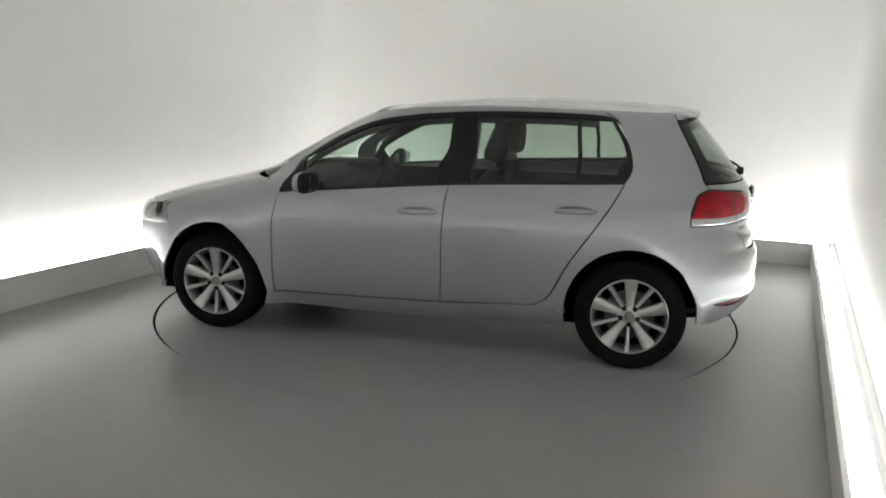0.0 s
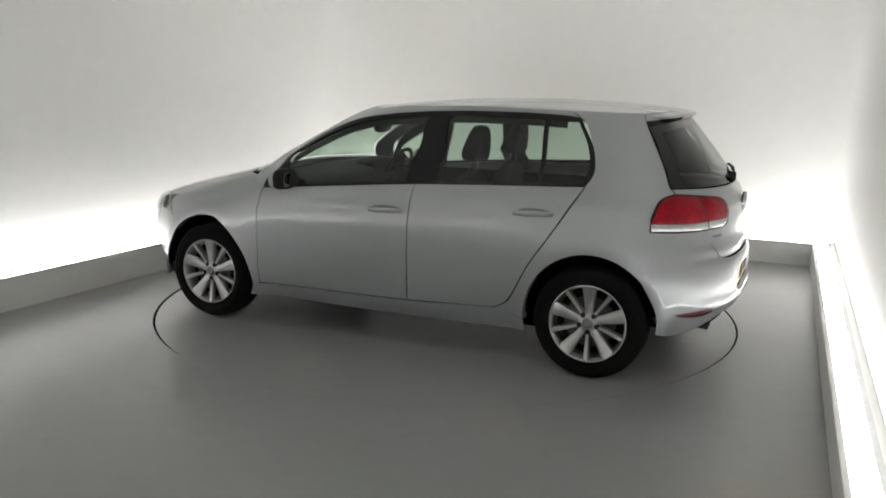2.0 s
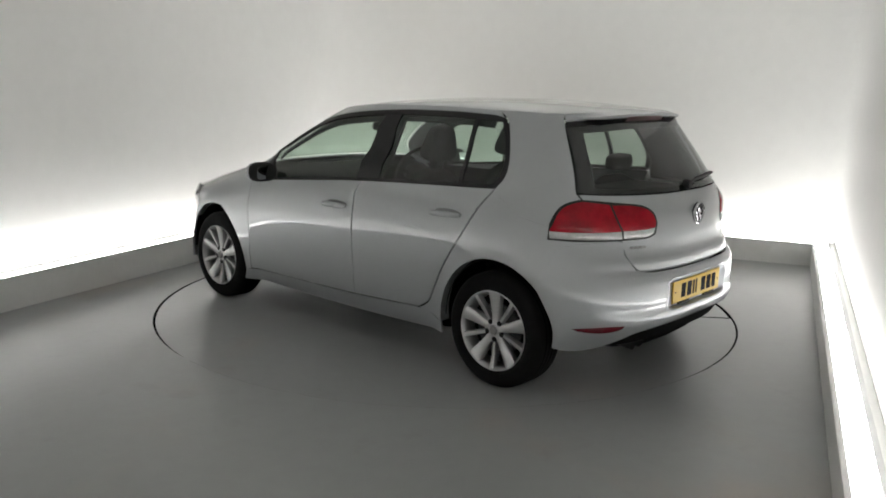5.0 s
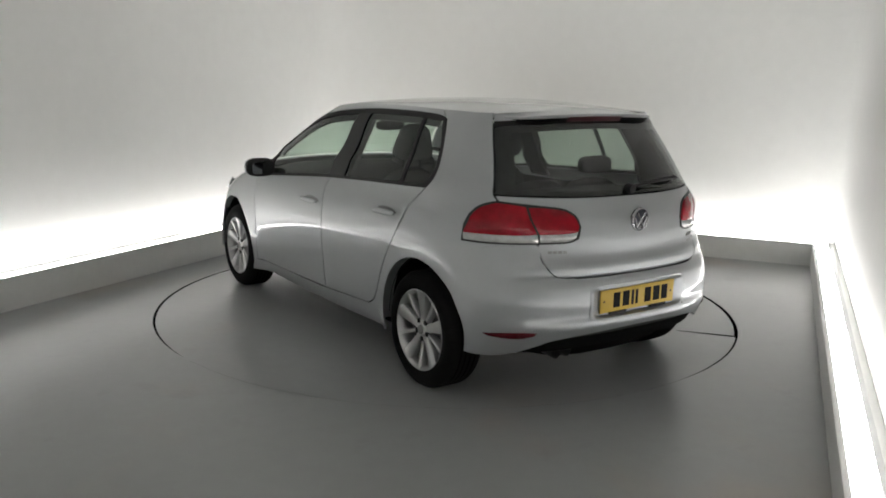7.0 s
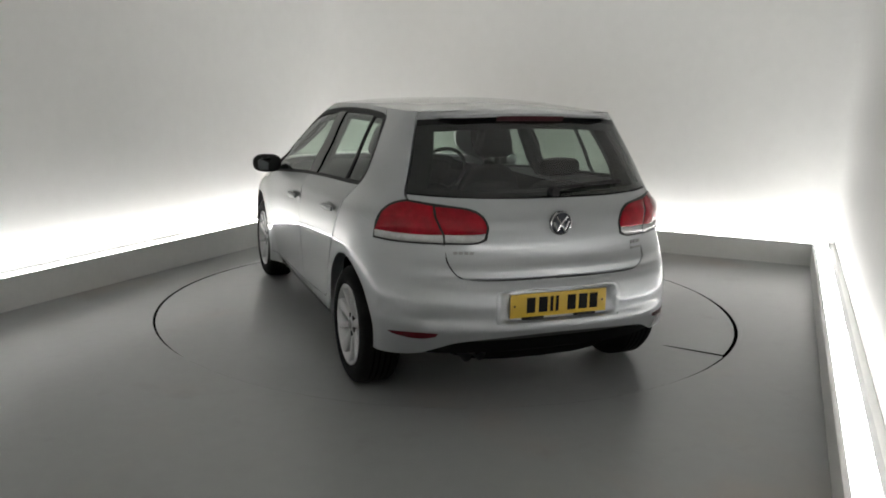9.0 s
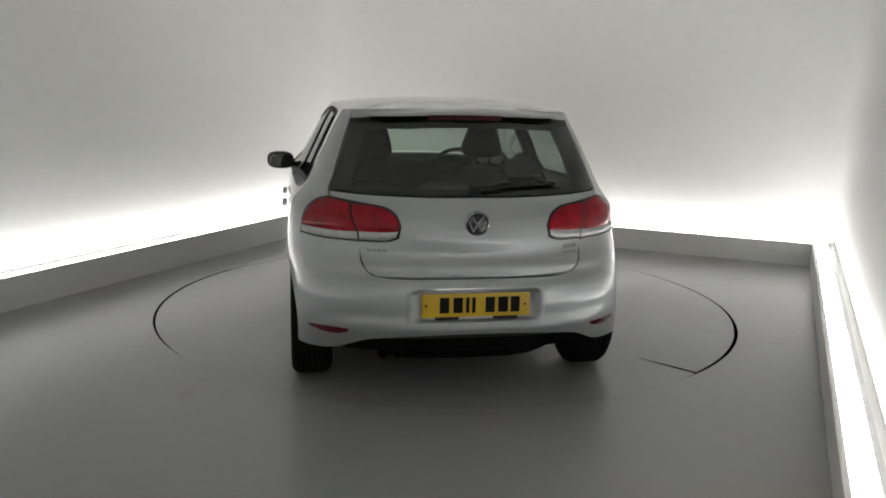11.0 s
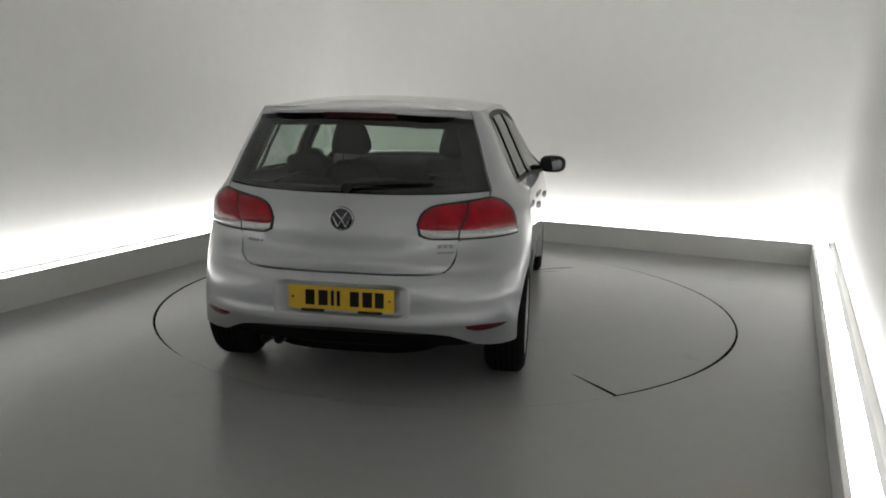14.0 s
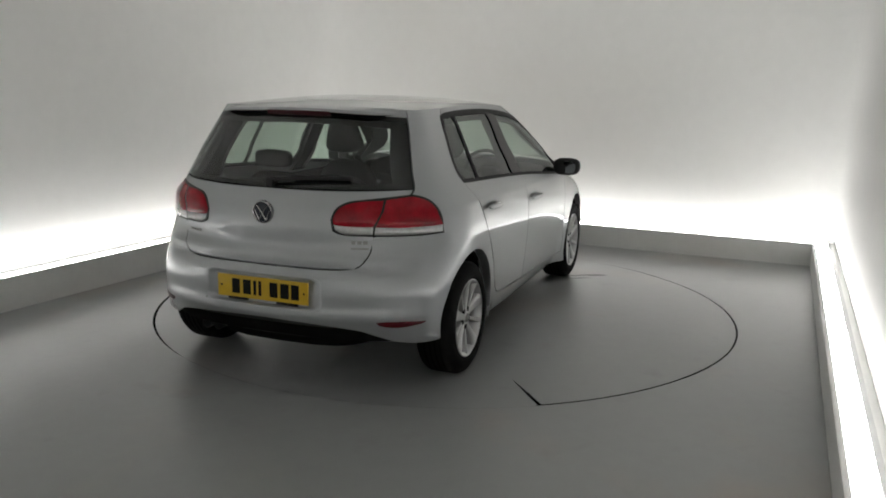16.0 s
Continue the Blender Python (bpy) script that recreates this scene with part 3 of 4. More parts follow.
for lamp, sgn in zip(lamps, (1, -1)):
    bm = bmesh.new()
    turn = normal.to_track_quat("Y", "Z").to_matrix().to_4x4()
    lathe(bm, [(0.0, 0.004), (0.022, 0.003), (0.036, 0.001), (0.044, -0.004)], 20, Matrix.Diagonal((1, sgn, 1, 1)) @ Matrix.Translation(centre + normal * 0.014) @ turn)
    part("reflector_bowl", face_out(bm), GLOSSBLACK, lamp, "dark round reflector bowl")
    bm = bmesh.new()
    lathe(bm, [(0.042, -0.002), (0.046, 0.004), (0.052, 0.003), (0.055, -0.006)], 24, Matrix.Diagonal((1, sgn, 1, 1)) @ Matrix.Translation(centre + normal * 0.014) @ turn)
    part("bowl_ring", face_out(bm), CHROME, lamp, "bright ring round the bowl")

# rear bumper
LOW = X((-1.650, 0.298), (-1.74, 0.284)) + Y((0.66, 0.302), (0.575, 0.345), (0.50, 0.372), (0.3, 0.392), (0.0, 0.400))
HIGH = SEAM[:-1] + Y((0.556, 0.826), (0.553, 0.79), (0.543, 0.735), (0.522, 0.700), (0.49, 0.678), (0.40, 0.668), (0.2, 0.668), (0.0, 0.668))
ENDS = X((-1.650, 0.298), (-1.645, 0.42), (-1.565, 0.570))
bm = lay(bmesh.new(), coons(both(LOW), both(HIGH), ENDS, [(-s, z) for s, z in ENDS], 180, 34), gaps="h", gap_width=0.0007, flange=0.03)
bmesh.ops.delete(bm, geom=[f for f in bm.faces if all(v.co.x < -1.7 and abs(v.co.y) < 0.338 and 0.455 < v.co.z < 0.629 for v in f.verts)], context="FACES")
bumper = part("rear_bumper", face_out(bm), SILVER, car, "silver rear bumper with a plate recess")
bm = lay(bmesh.new(), coons(both(Y((0.60, 0.285), (0.4, 0.272), (0.0, 0.268))), both(Y((0.60, 0.36), (0.5, 0.40), (0.0, 0.425))),
                            Y((0.60, 0.285), (0.60, 0.36)), [(-s, z) for s, z in Y((0.60, 0.285), (0.60, 0.36))], 32, 6), proud=-0.030)
part("rear_valance", face_out(bm), VALANCE, car, "black plastic lower valance")

# tailgate
GATE = Y((0.475, 0.674), (0.515, 0.694), (0.541, 0.735), (0.553, 0.79), (0.558, 0.83), (0.60, 0.92), (0.678, 1.02), (0.686, 1.052))
bm = lay(bmesh.new(), coons(both(Y((0.475, 0.674), (0.3, 0.672), (0.0, 0.672))), both(Y((0.686, 1.052), (0.5, 1.048), (0.25, 1.045), (0.0, 1.045))),
                            GATE, [(-s, z) for s, z in GATE], 48, 24), gaps="lfe", gap_width=0.0065)
tailgate = part("tailgate", face_out(bm), SILVER, car)
GLASS_SIDE = Y((0.684, 1.058), (0.660, 1.12), (0.627, 1.22), (0.575, 1.370))
GLASS_LOW, GLASS_TOP = both(Y((0.686, 1.055), (0.5, 1.051), (0.25, 1.048), (0.0, 1.048))), both(Y((0.575, 1.370), (0.4, 1.390), (0.2, 1.402), (0.0, 1.405)))
bm = face_out(lay(bmesh.new(), coons(GLASS_LOW, GLASS_TOP, GLASS_SIDE, [(-s, z) for s, z in GLASS_SIDE], 40, 20), gaps="lfe", flange=0.0, proud=-0.001))
rear_glass = part("rear_window", bm, REARGLASS, car, "dark tinted rear window")
rear_glass.visible_shadow = False
# black border under the glass
bm = bmesh.new()
inner_side = Y((0.615, 1.085), (0.600, 1.13), (0.568, 1.22), (0.520, 1.345))
lay(bm, coons(GLASS_SIDE, inner_side, [GLASS_SIDE[0], inner_side[0]], [GLASS_SIDE[-1], inner_side[-1]], 16, 3), proud=-0.005, flange=0)
lay(bm, coons([(-s, z) for s, z in GLASS_SIDE], [(-s, z) for s, z in inner_side], [(-GLASS_SIDE[0][0], GLASS_SIDE[0][1]), (-inner_side[0][0], inner_side[0][1])],
              [(-GLASS_SIDE[-1][0], GLASS_SIDE[-1][1]), (-inner_side[-1][0], inner_side[-1][1])], 16, 3), proud=-0.005, flange=0)
low_in = both(Y((0.615, 1.085), (0.4, 1.078), (0.0, 1.074)))
lay(bm, coons(GLASS_LOW, low_in, [GLASS_LOW[0], low_in[0]], [GLASS_LOW[-1], low_in[-1]], 32, 3), proud=-0.005, flange=0)
top_in = both(Y((0.520, 1.345), (0.3, 1.358), (0.0, 1.364)))
lay(bm, coons(top_in, GLASS_TOP, [top_in[0], GLASS_TOP[0]], [top_in[-1], GLASS_TOP[-1]], 32, 3), proud=-0.005, flange=0)
part("border", face_out(bm), PIT, rear_glass, "black printed glass border")

# header panel between the rear window and the roof
HEAD_TOP = both(Y((0.550, 1.434), (0.40, 1.438), (0.2, 1.441), (0.0, 1.442)))
HEAD_MID = both(Y((0.566, 1.398), (0.40, 1.408), (0.2, 1.414), (0.0, 1.416)))
bm = face_out(lay(bmesh.new(), coons(HEAD_MID, HEAD_TOP, [HEAD_MID[0], HEAD_TOP[0]], [HEAD_MID[-1], HEAD_TOP[-1]], 36, 4), flange=0.01))
part("tailgate_top", bm, SILVER, car)
bm = face_out(lay(bmesh.new(), coons(GLASS_TOP, HEAD_MID, [GLASS_TOP[0], HEAD_MID[0]], [GLASS_TOP[-1], HEAD_MID[-1]], 36, 3), flange=0.01))
part("window_header", bm, GLOSSBLACK, car, "black panel over the rear window")

# spoiler over the rear window, dark below, with the high brake lamp
def spoiler_line(k):
    y = -0.550 + 1.100 * k / 32
    q = abs(y) / 0.550
    root = Vector((-1.40, y, 1.470 - 0.030 * q ** 2))
    tip = Vector((-1.618 + 0.03 * q ** 2 + 0.13 * q ** 9, y * 0.99, 1.437 - 0.020 * q ** 2.2))
    deep = 0.012 * (1 - q ** 6) + 0.004
    mid = Vector((tip.x - 0.001, tip.y, tip.z - deep))
    low = Vector((tip.x + 0.022, y * 0.985, tip.z - deep - 0.020 * (1 - q ** 3)))
    back = Vector((max(-1.53 + 0.07 * q ** 2, tip.x + 0.05), y * 0.98, low.z - 0.006))
    return root, root.lerp(tip, 0.5) + Vector((0, 0, 0.007 * (1 - q ** 4))), tip.lerp(root, 0.05) + Vector((0, 0, 0.003)), tip, mid, low, back


def spoiler_skin(j0, j1):
    b = bmesh.new()
    lines = [[b.verts.new(p) for p in spoiler_line(k)[j0:j1]] for k in range(33)]
    for a, c in zip(lines, lines[1:]):
        for j in range(j1 - j0 - 1):
            b.faces.new((a[j], a[j + 1], c[j + 1], c[j]))
    return face_out(b)


spoiler = part("roof_spoiler", spoiler_skin(0, 5), SILVER, car, "silver roof spoiler over the rear window")
part("spoiler_underside", spoiler_skin(4, 7), GLOSSBLACK, spoiler, "black underside of the spoiler")
bm = bmesh.new()
rows = []
for k in range(17):
    y = -0.19 + 0.38 * k / 16
    q = abs(y) / 0.550
    x, z = -1.618 + 0.03 * q ** 2 - 0.003, 1.437 - 0.020 * q ** 2.2 - 0.011
    rows.append([bm.verts.new(p) for p in ((x + 0.006, y, z + 0.001), (x, y, z - 0.003), (x + 0.018, y, z - 0.026), (x + 0.03, y, z - 0.028))])
for a, b in zip(rows, rows[1:]):
    for j in range(3):
        bm.faces.new((a[j], a[j + 1], b[j + 1], b[j]))
part("brake_lamp", face_out(bm), BRAKELAMP, spoiler, "dark red high brake lamp")

# rear lamps: outer half on the body, inner half on the tailgate
OUT_LOW = X((-1.588, 0.842)) + Y((0.735, 0.838), (0.65, 0.838), (0.556, 0.840))
OUT_TOP = X((-1.596, 0.912), (-1.618, 0.985)) + Y((0.700, 1.016), (0.665, 1.017), (0.590, 1.006))


def lamp_half(low, mid, top, first, last, first2, last2, nu):
    """The red upper and clear lower lens between three lines."""
    red = face_out(lay(bmesh.new(), coons(mid, top, first2, last2, nu, 8), proud=0.004, swell=0.006, flange=0.02))
    white = face_out(lay(bmesh.new(), coons(low, mid, first, last, nu, 4), proud=0.004, swell=0.007, flange=0.02))
    return red, white


M_OUT = X((-1.584, 0.876)) + Y((0.735, 0.874), (0.65, 0.874), (0.560, 0.878))
r1, w1 = lamp_half(OUT_LOW, M_OUT, OUT_TOP, [OUT_LOW[0], M_OUT[0]], [OUT_LOW[-1], M_OUT[-1]], [M_OUT[0], OUT_TOP[0]], [M_OUT[-1], OUT_TOP[-1]], 22)
IN_LOW = Y((0.548, 0.842), (0.47, 0.842), (0.415, 0.846), (0.380, 0.862))
M_IN = Y((0.551, 0.879), (0.47, 0.880), (0.40, 0.884), (0.372, 0.889))
IN_TOP = Y((0.580, 1.003), (0.50, 1.000), (0.43, 0.988), (0.385, 0.958), (0.366, 0.915))
r2, w2 = lamp_half(IN_LOW, M_IN, IN_TOP, [IN_LOW[0], M_IN[0]], [IN_LOW[-1], M_IN[-1]], [M_IN[0], IN_TOP[0]], [M_IN[-1], IN_TOP[-1]], 18)
# dark housing behind both lenses
H_LOW = X((-1.578, 0.834)) + Y((0.735, 0.829), (0.55, 0.832), (0.42, 0.836), (0.366, 0.856))
H_TOP = X((-1.580, 0.915), (-1.606, 0.995)) + Y((0.700, 1.026), (0.66, 1.027), (0.50, 1.010), (0.42, 0.996), (0.374, 0.962), (0.355, 0.912))
hb = face_out(lay(bmesh.new(), coons(H_LOW, H_TOP, [H_LOW[0], H_TOP[0]], [H_LOW[-1], H_TOP[-1]], 36, 10), proud=0.003, flange=0.02))
for sgn in (1, -1):
    flip = (lambda b: b.copy()) if sgn > 0 else mirrored
    house = part("tail_lamp", flip(hb), BLACK, car, "red and clear rear lamp in a dark housing")
    part("red_lens", flip(r1), RED, house, "bright red outer lens")
    part("clear_lens", flip(w1), CLEARLENS, house, "clear reversing lens")
    part("red_lens", flip(r2), RED, house, "red inner lens")
    part("clear_lens", flip(w2), CLEARLENS, house, "clear inner lens")

# bumper reflectors
R_LOW, R_TOP = Y((0.772, 0.392), (0.72, 0.384), (0.66, 0.386), (0.612, 0.400)), Y((0.788, 0.404), (0.72, 0.414), (0.66, 0.418), (0.603, 0.417))
bm = face_out(lay(bmesh.new(), coons(R_LOW, R_TOP, [R_LOW[0], R_TOP[0]], [R_LOW[-1], R_TOP[-1]], 14, 4), proud=0.002, swell=0.004))
pair("bumper_reflector", bm, REFLECTOR, car, "slim dark red bumper reflector")

# plate, its recess frame and bars for its characters
def plate_outline(half, low, high, proud):
    """Points round a rounded oblong on the bumper's skin."""
    pts = []
    for k in range(64):
        a = 2 * math.pi * (k + 0.5) / 64
        c, q = math.cos(a), math.sin(a)
        u = (abs(c) ** 9 + abs(q) ** 9) ** (-1 / 9)
        y, z = half * c * u, (low + high) / 2 + (high - low) / 2 * q * u
        st = at_y(y, z)
        pts.append(Vector(shell(st, z)) + outward(st, z) * proud)
    return pts


PLATE_X = -1.983
bm = bmesh.new()
rings = [plate_outline(0.346, 0.449, 0.635, -0.004), plate_outline(0.340, 0.455, 0.630, 0.002), plate_outline(0.322, 0.462, 0.622, 0.001), plate_outline(0.314, 0.465, 0.618, -0.004)]
rings.append([Vector((PLATE_X + 0.004, p.y * 0.945, 0.5415 + (p.z - 0.5415) * 0.93)) for p in rings[-1]])
rings = [[bm.verts.new(p) for p in r] for r in rings]
for p, q in zip(rings, rings[1:]):
    for k in range(64):
        bm.faces.new((p[k], p[(k + 1) % 64], q[(k + 1) % 64], q[k]))
bm.faces.new(rings[-1])
recess = part("plate_recess", face_out(bm), SILVER, bumper, "sunken panel round the plate", angle=50)
bm = bmesh.new()
box(bm, PLATE_X - 0.006, -0.265, 0.482, PLATE_X + 0.003, 0.265, 0.598, bevel=0.003)
plate = part("number_plate", bm, YELLOW, car, "yellow rear number plate with dark characters as bars")
for y0, w in [(0.178, 0.046), (0.112, 0.046), (0.050, 0.016), (0.020, 0.016), (-0.045, 0.046), (-0.108, 0.048), (-0.170, 0.044)]:
    bm = bmesh.new()
    box(bm, PLATE_X - 0.0078, y0 - w, 0.503, PLATE_X - 0.0056, y0, 0.579)
    part("character_bar", bm, PLATEINK, plate, smooth=False)
for y in (0.242, -0.242):
    bm = bmesh.new()
    lathe(bm, [(0.0, 0.003), (0.005, 0.002), (0.006, 0.0)], 12, Matrix.Translation((PLATE_X - 0.006, y, 0.54)) @ pose(0, 0, 0, 0, 0, 90))
    part("screw_cap", face_out(bm), BLACK, plate)
for y0, y1 in ((0.200, 0.085), (-0.085, -0.205)):
    bm = bmesh.new()
    box(bm, PLATE_X - 0.010, y1, 0.4705, PLATE_X + 0.003, y0, 0.484, bevel=0.002)
    part("plate_bracket", bm, BLACK, plate)

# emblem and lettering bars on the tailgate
bm = bmesh.new()
face = Matrix.Translation((-1.959, 0.0, 0.932)) @ pose(0, 0, 0, 0, -4, 0) @ pose(0, 0, 0, 0, 0, 90)
lathe(bm, [(0.0, 0.010), (0.045, 0.010), (0.056, 0.004), (0.058, -0.006)], 36, face)
emblem = part("emblem", face_out(bm), BADGE, tailgate, "round dark emblem with chrome rim")
bm = bmesh.new()
lathe(bm, [(0.050, 0.010), (0.053, 0.014), (0.058, 0.012), (0.060, 0.002)], 36, face)
part("rim_ring", face_out(bm), CHROME, emblem, "chrome ring")
for pts in (((-0.030, 0.034), (-0.002, -0.002)), ((0.030, 0.034), (0.002, -0.002)), ((-0.042, 0.010), (-0.020, -0.040)), ((-0.020, -0.040), (0.0, -0.004)),
            ((0.0, -0.004), (0.020, -0.040)), ((0.020, -0.040), (0.042, 0.010))):
    bm = tube(bmesh.new(), [face @ Vector((a, 0.012, b)) for a, b in pts], 0.0045, 6)
    part("emblem_bar", face_out(bm), CHROME, emblem)


def lettering(y0, y1, z0, z1):
    """A low raised bar on the tailgate in place of letters."""
    b = face_out(lay(bmesh.new(), coons(Y((y0, z0), (y1, z0)), Y((y0, z1), (y1, z1)), Y((y0, z0), (y0, z1)), Y((y1, z0), (y1, z1)), 6, 2), proud=0.004, flange=0.004))
    part("lettering_bar", b, LETTER, tailgate, "small satin lettering bar")


for k in range(3):
    lettering(-0.455 - 0.027 * k, -0.474 - 0.027 * k, 0.793, 0.810)
lettering(-0.455, -0.535, 0.766, 0.776)
for k in range(4):
    lettering(0.515 - 0.024 * k, 0.497 - 0.024 * k, 0.787, 0.800)

# rear wiper
bm = bmesh.new()
pts = [Vector(shell(at_y(y, z), z)) + Vector((-0.018, 0, 0.012)) for y, z in ((-0.01, 1.075), (-0.12, 1.085), (-0.26, 1.092), (-0.42, 1.094))]
tube(bm, pts, 0.008, 8)
lathe(bm, [(0.0, 0.03), (0.022, 0.028), (0.028, 0.0), (0.028, -0.01)], 16, Matrix.Translation(Vector(shell(0, 1.072)) + Vector((-0.004, 0, 0.004))) @ pose(0, 0, 0, 0, 0, 90))
wiper = part("rear_wiper", face_out(bm), BLACK, car, "black rear wiper arm")
bm = tube(bmesh.new(), [p + Vector((0.010, 0, 0.004)) for p in pts[1:]], 0.006, 6)
part("wiper_blade", face_out(bm), BLACK, wiper)

# side windows and their black trim
FG_B = X((-0.165, BELT(-0.165) + 0.014), (-0.19, 1.2), (-0.214, 1.388))
RG_F = X((-0.352, BELT(-0.352) + 0.014), (-0.357, 1.2), (-0.357, 1.396))
RG_R = X((-0.952, BELT(-0.952) + 0.014), (-0.945, 1.2), (-0.932, 1.398))
QG_F = X((-0.978, BELT(-0.978) + 0.014), (-0.970, 1.2), (-0.957, 1.398))
QG_R = X((-1.190, BELT(-1.19) + 0.014), (-1.222, 1.13), (-1.215, 1.2), (-1.18, 1.29), (-1.12, 1.385))


def pane(low, high, first, last, name, label):
    b = face_out(lay(bmesh.new(), coons(low, high, first, last, 14, 12), proud=-0.006, flange=0))
    for o in pair(name, b, GLASS, car, label):
        o.visible_shadow = False


SAIL = 0.655
pane(belt(-0.165, SAIL, 8, 0.014), head(-0.214, SAIL, 8, -0.024), FG_B, X((SAIL, BELT(SAIL) + 0.014), (SAIL, TOP(SAIL) - 0.024)), "front_window", "tinted front door glass")
pane(belt(-0.952, -0.352, 8, 0.014), head(-0.932, -0.357, 8, -0.022), RG_R, RG_F, "rear_window_side", "tinted rear door glass")
pane(belt(-1.190, -0.978, 6, 0.014), X((-1.12, 1.385), (-1.05, 1.393), (-0.957, 1.398)), QG_R, QG_F, "quarter_window", "small fixed quarter glass")
bm = bmesh.new()
lay(bm, coons(belt(-1.215, 0.833, 16, -0.002), belt(-1.190, 0.80, 16, 0.015), X((-1.215, BELT(-1.215) - 0.002), (-1.190, BELT(-1.19) + 0.015)), X((0.833, BELT(0.833) - 0.002), (0.80, BELT(0.80) + 0.015)), 48, 2), proud=0.001)
pair("belt_moulding", face_out(bm), BLACK, car, "black belt moulding")
bm = lay(bmesh.new(), coons(X((-1.12, 1.385)) + head(-1.05, SAIL, 14, -0.026), X((-1.135, 1.400)) + head(-1.07, SAIL, 14, 0.002), X((-1.12, 1.385), (-1.135, 1.400)), X((SAIL, TOP(SAIL) - 0.026), (SAIL, TOP(SAIL) + 0.002)), 48, 2), proud=0.001)
pair("window_top_trim", face_out(bm), BLACK, car, "black window frame")
bm = lay(bmesh.new(), coons(belt(-0.354, -0.163, 4, 0.012), X((-0.359, 1.398), (-0.285, 1.394), (-0.212, 1.390)), RG_F, FG_B, 10, 12), proud=0.001)
pair("door_pillar", face_out(bm), GLOSSBLACK, car, "gloss black pillar between the doors")
bm = lay(bmesh.new(), coons(belt(-0.980, -0.950, 2, 0.012), X((-0.960, 1.400), (-0.930, 1.400)), QG_F, RG_R, 3, 12), proud=0.001)
pair("window_divider", face_out(bm), BLACK, car, "black window divider")
bm = lay(bmesh.new(), coons(QG_R, X((-1.213, BELT(-1.215) - 0.002), (-1.250, 1.11), (-1.246, 1.19), (-1.213, 1.28), (-1.135, 1.400)), [QG_R[0], X((-1.213, BELT(-1.215) - 0.002))[0]], [QG_R[-1], X((-1.135, 1.400))[0]], 14, 2), proud=0.001)
pair("rear_window_trim", face_out(bm), BLACK, car, "black rear window trim")
bm = lay(bmesh.new(), coons(belt(SAIL - 0.01, 0.83, 4, 0.0), head(SAIL - 0.01, 0.79, 5, 0.001) + X((0.83, BELT(0.83) + 0.012)), X((SAIL - 0.01, BELT(SAIL)), (SAIL - 0.01, TOP(SAIL - 0.01))), X((0.83, BELT(0.83)), (0.83, BELT(0.83) + 0.012)), 8, 8), proud=0.001)
pair("mirror_panel", face_out(bm), BLACK, car, "black corner panel behind the mirror")

# door handles
for x, z, doors in ((-0.056, 0.842, front_doors), (-0.965, 0.896, rear_doors)):
    p = Vector(shell(at_x(x, z), z))
    tilt = 3 if x > -0.5 else 7
    for sgn, door in zip((1, -1), doors):
        # flat patch with the handle's shade put into its darker grey
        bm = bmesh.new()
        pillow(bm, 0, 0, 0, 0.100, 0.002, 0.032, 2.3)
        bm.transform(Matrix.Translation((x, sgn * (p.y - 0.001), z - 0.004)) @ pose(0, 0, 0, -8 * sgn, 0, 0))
        patch = part("handle_shade", face_out(bm), HANDLE_SHADE, door, "flat grey patch painted as the shade behind the handle")
        bm = bmesh.new()
        pillow(bm, 0, 0, 0, 0.116, 0.014, 0.0155, 3.0)
        bm.transform(Matrix.Translation((x, sgn * (p.y + 0.027), z)) @ pose(0, 0, 0, 0, tilt * 0.3, 0))
        part("door_handle", face_out(bm), SILVER, door, "body-coloured pull handle")

# door mirrors
for sgn in (1, -1):
    bm = bmesh.new()
    pillow(bm, 0, 0, 0, 0.036, 0.100, 0.064, 2.8, nu=24, nv=16)
    bm.transform(Matrix.Translation((0.616, sgn * 0.947, 0.983)) @ pose(0, 0, 0, 0, 0, -14 * sgn))
    mirror = part("door_mirror", face_out(bm), BLACK, car, "black-backed door mirror")
    bm = bmesh.new()
    pillow(bm, 0, 0, 0, 0.038, 0.100, 0.063, 2.8, nu=24, nv=14)
    bm.transform(Matrix.Translation((0.630, sgn * 0.9490, 0.983)) @ pose(0, 0, 0, 0, 0, -14 * sgn))
    part("mirror_cap", face_out(bm), SILVER, mirror, "silver mirror cap")
    bm = bmesh.new()
    pillow(bm, 0, 0, 0, 0.003, 0.076, 0.044, 4.0)
    bm.transform(Matrix.Translation((0.581, sgn * 0.948, 0.981)) @ pose(0, 0, 0, 0, -6, 0) @ pose(0, 0, 0, 0, 0, 10 * sgn))
    part("mirror_glass", face_out(bm), MIRROR, mirror, "mirror glass")
    bm = tube(bmesh.new(), [(0.70, sgn * 0.80, 0.945), (0.668, sgn * 0.86, 0.945), (0.648, sgn * 0.91, 0.96)], 0.028, 10)
    part("mirror_foot", face_out(bm), BLACK, mirror)

# dark inner body below the windows, wheel houses, underside
bm = bmesh.new()
rows = []
for z in (0.28, 0.36, 0.45, 0.6, 0.75, 0.88, 0.925):
    st = [3 * k / 90 for k in range(91)]
    rows.append([bm.verts.new(Vector(shell(s, z)) - outward(s, z) * 0.022) for s in st])
for a, b in zip(rows, rows[1:]):
    for k in range(90):
        quad = (a[k], a[k + 1], b[k + 1], b[k])
        if any(v.co.x < -1.8 and abs(v.co.y) < 0.40 and 0.42 < v.co.z < 0.66 for v in quad):
            continue
        if all(math.hypot(abs(v.co.x) - 1.289, v.co.z - 0.312) > 0.39 for v in quad) or sum(v.co.y for v in quad) / 4 < 0.5:
            bm.faces.new(quad)
pair("inner_body", bm, FELT, car, "black inner panels")
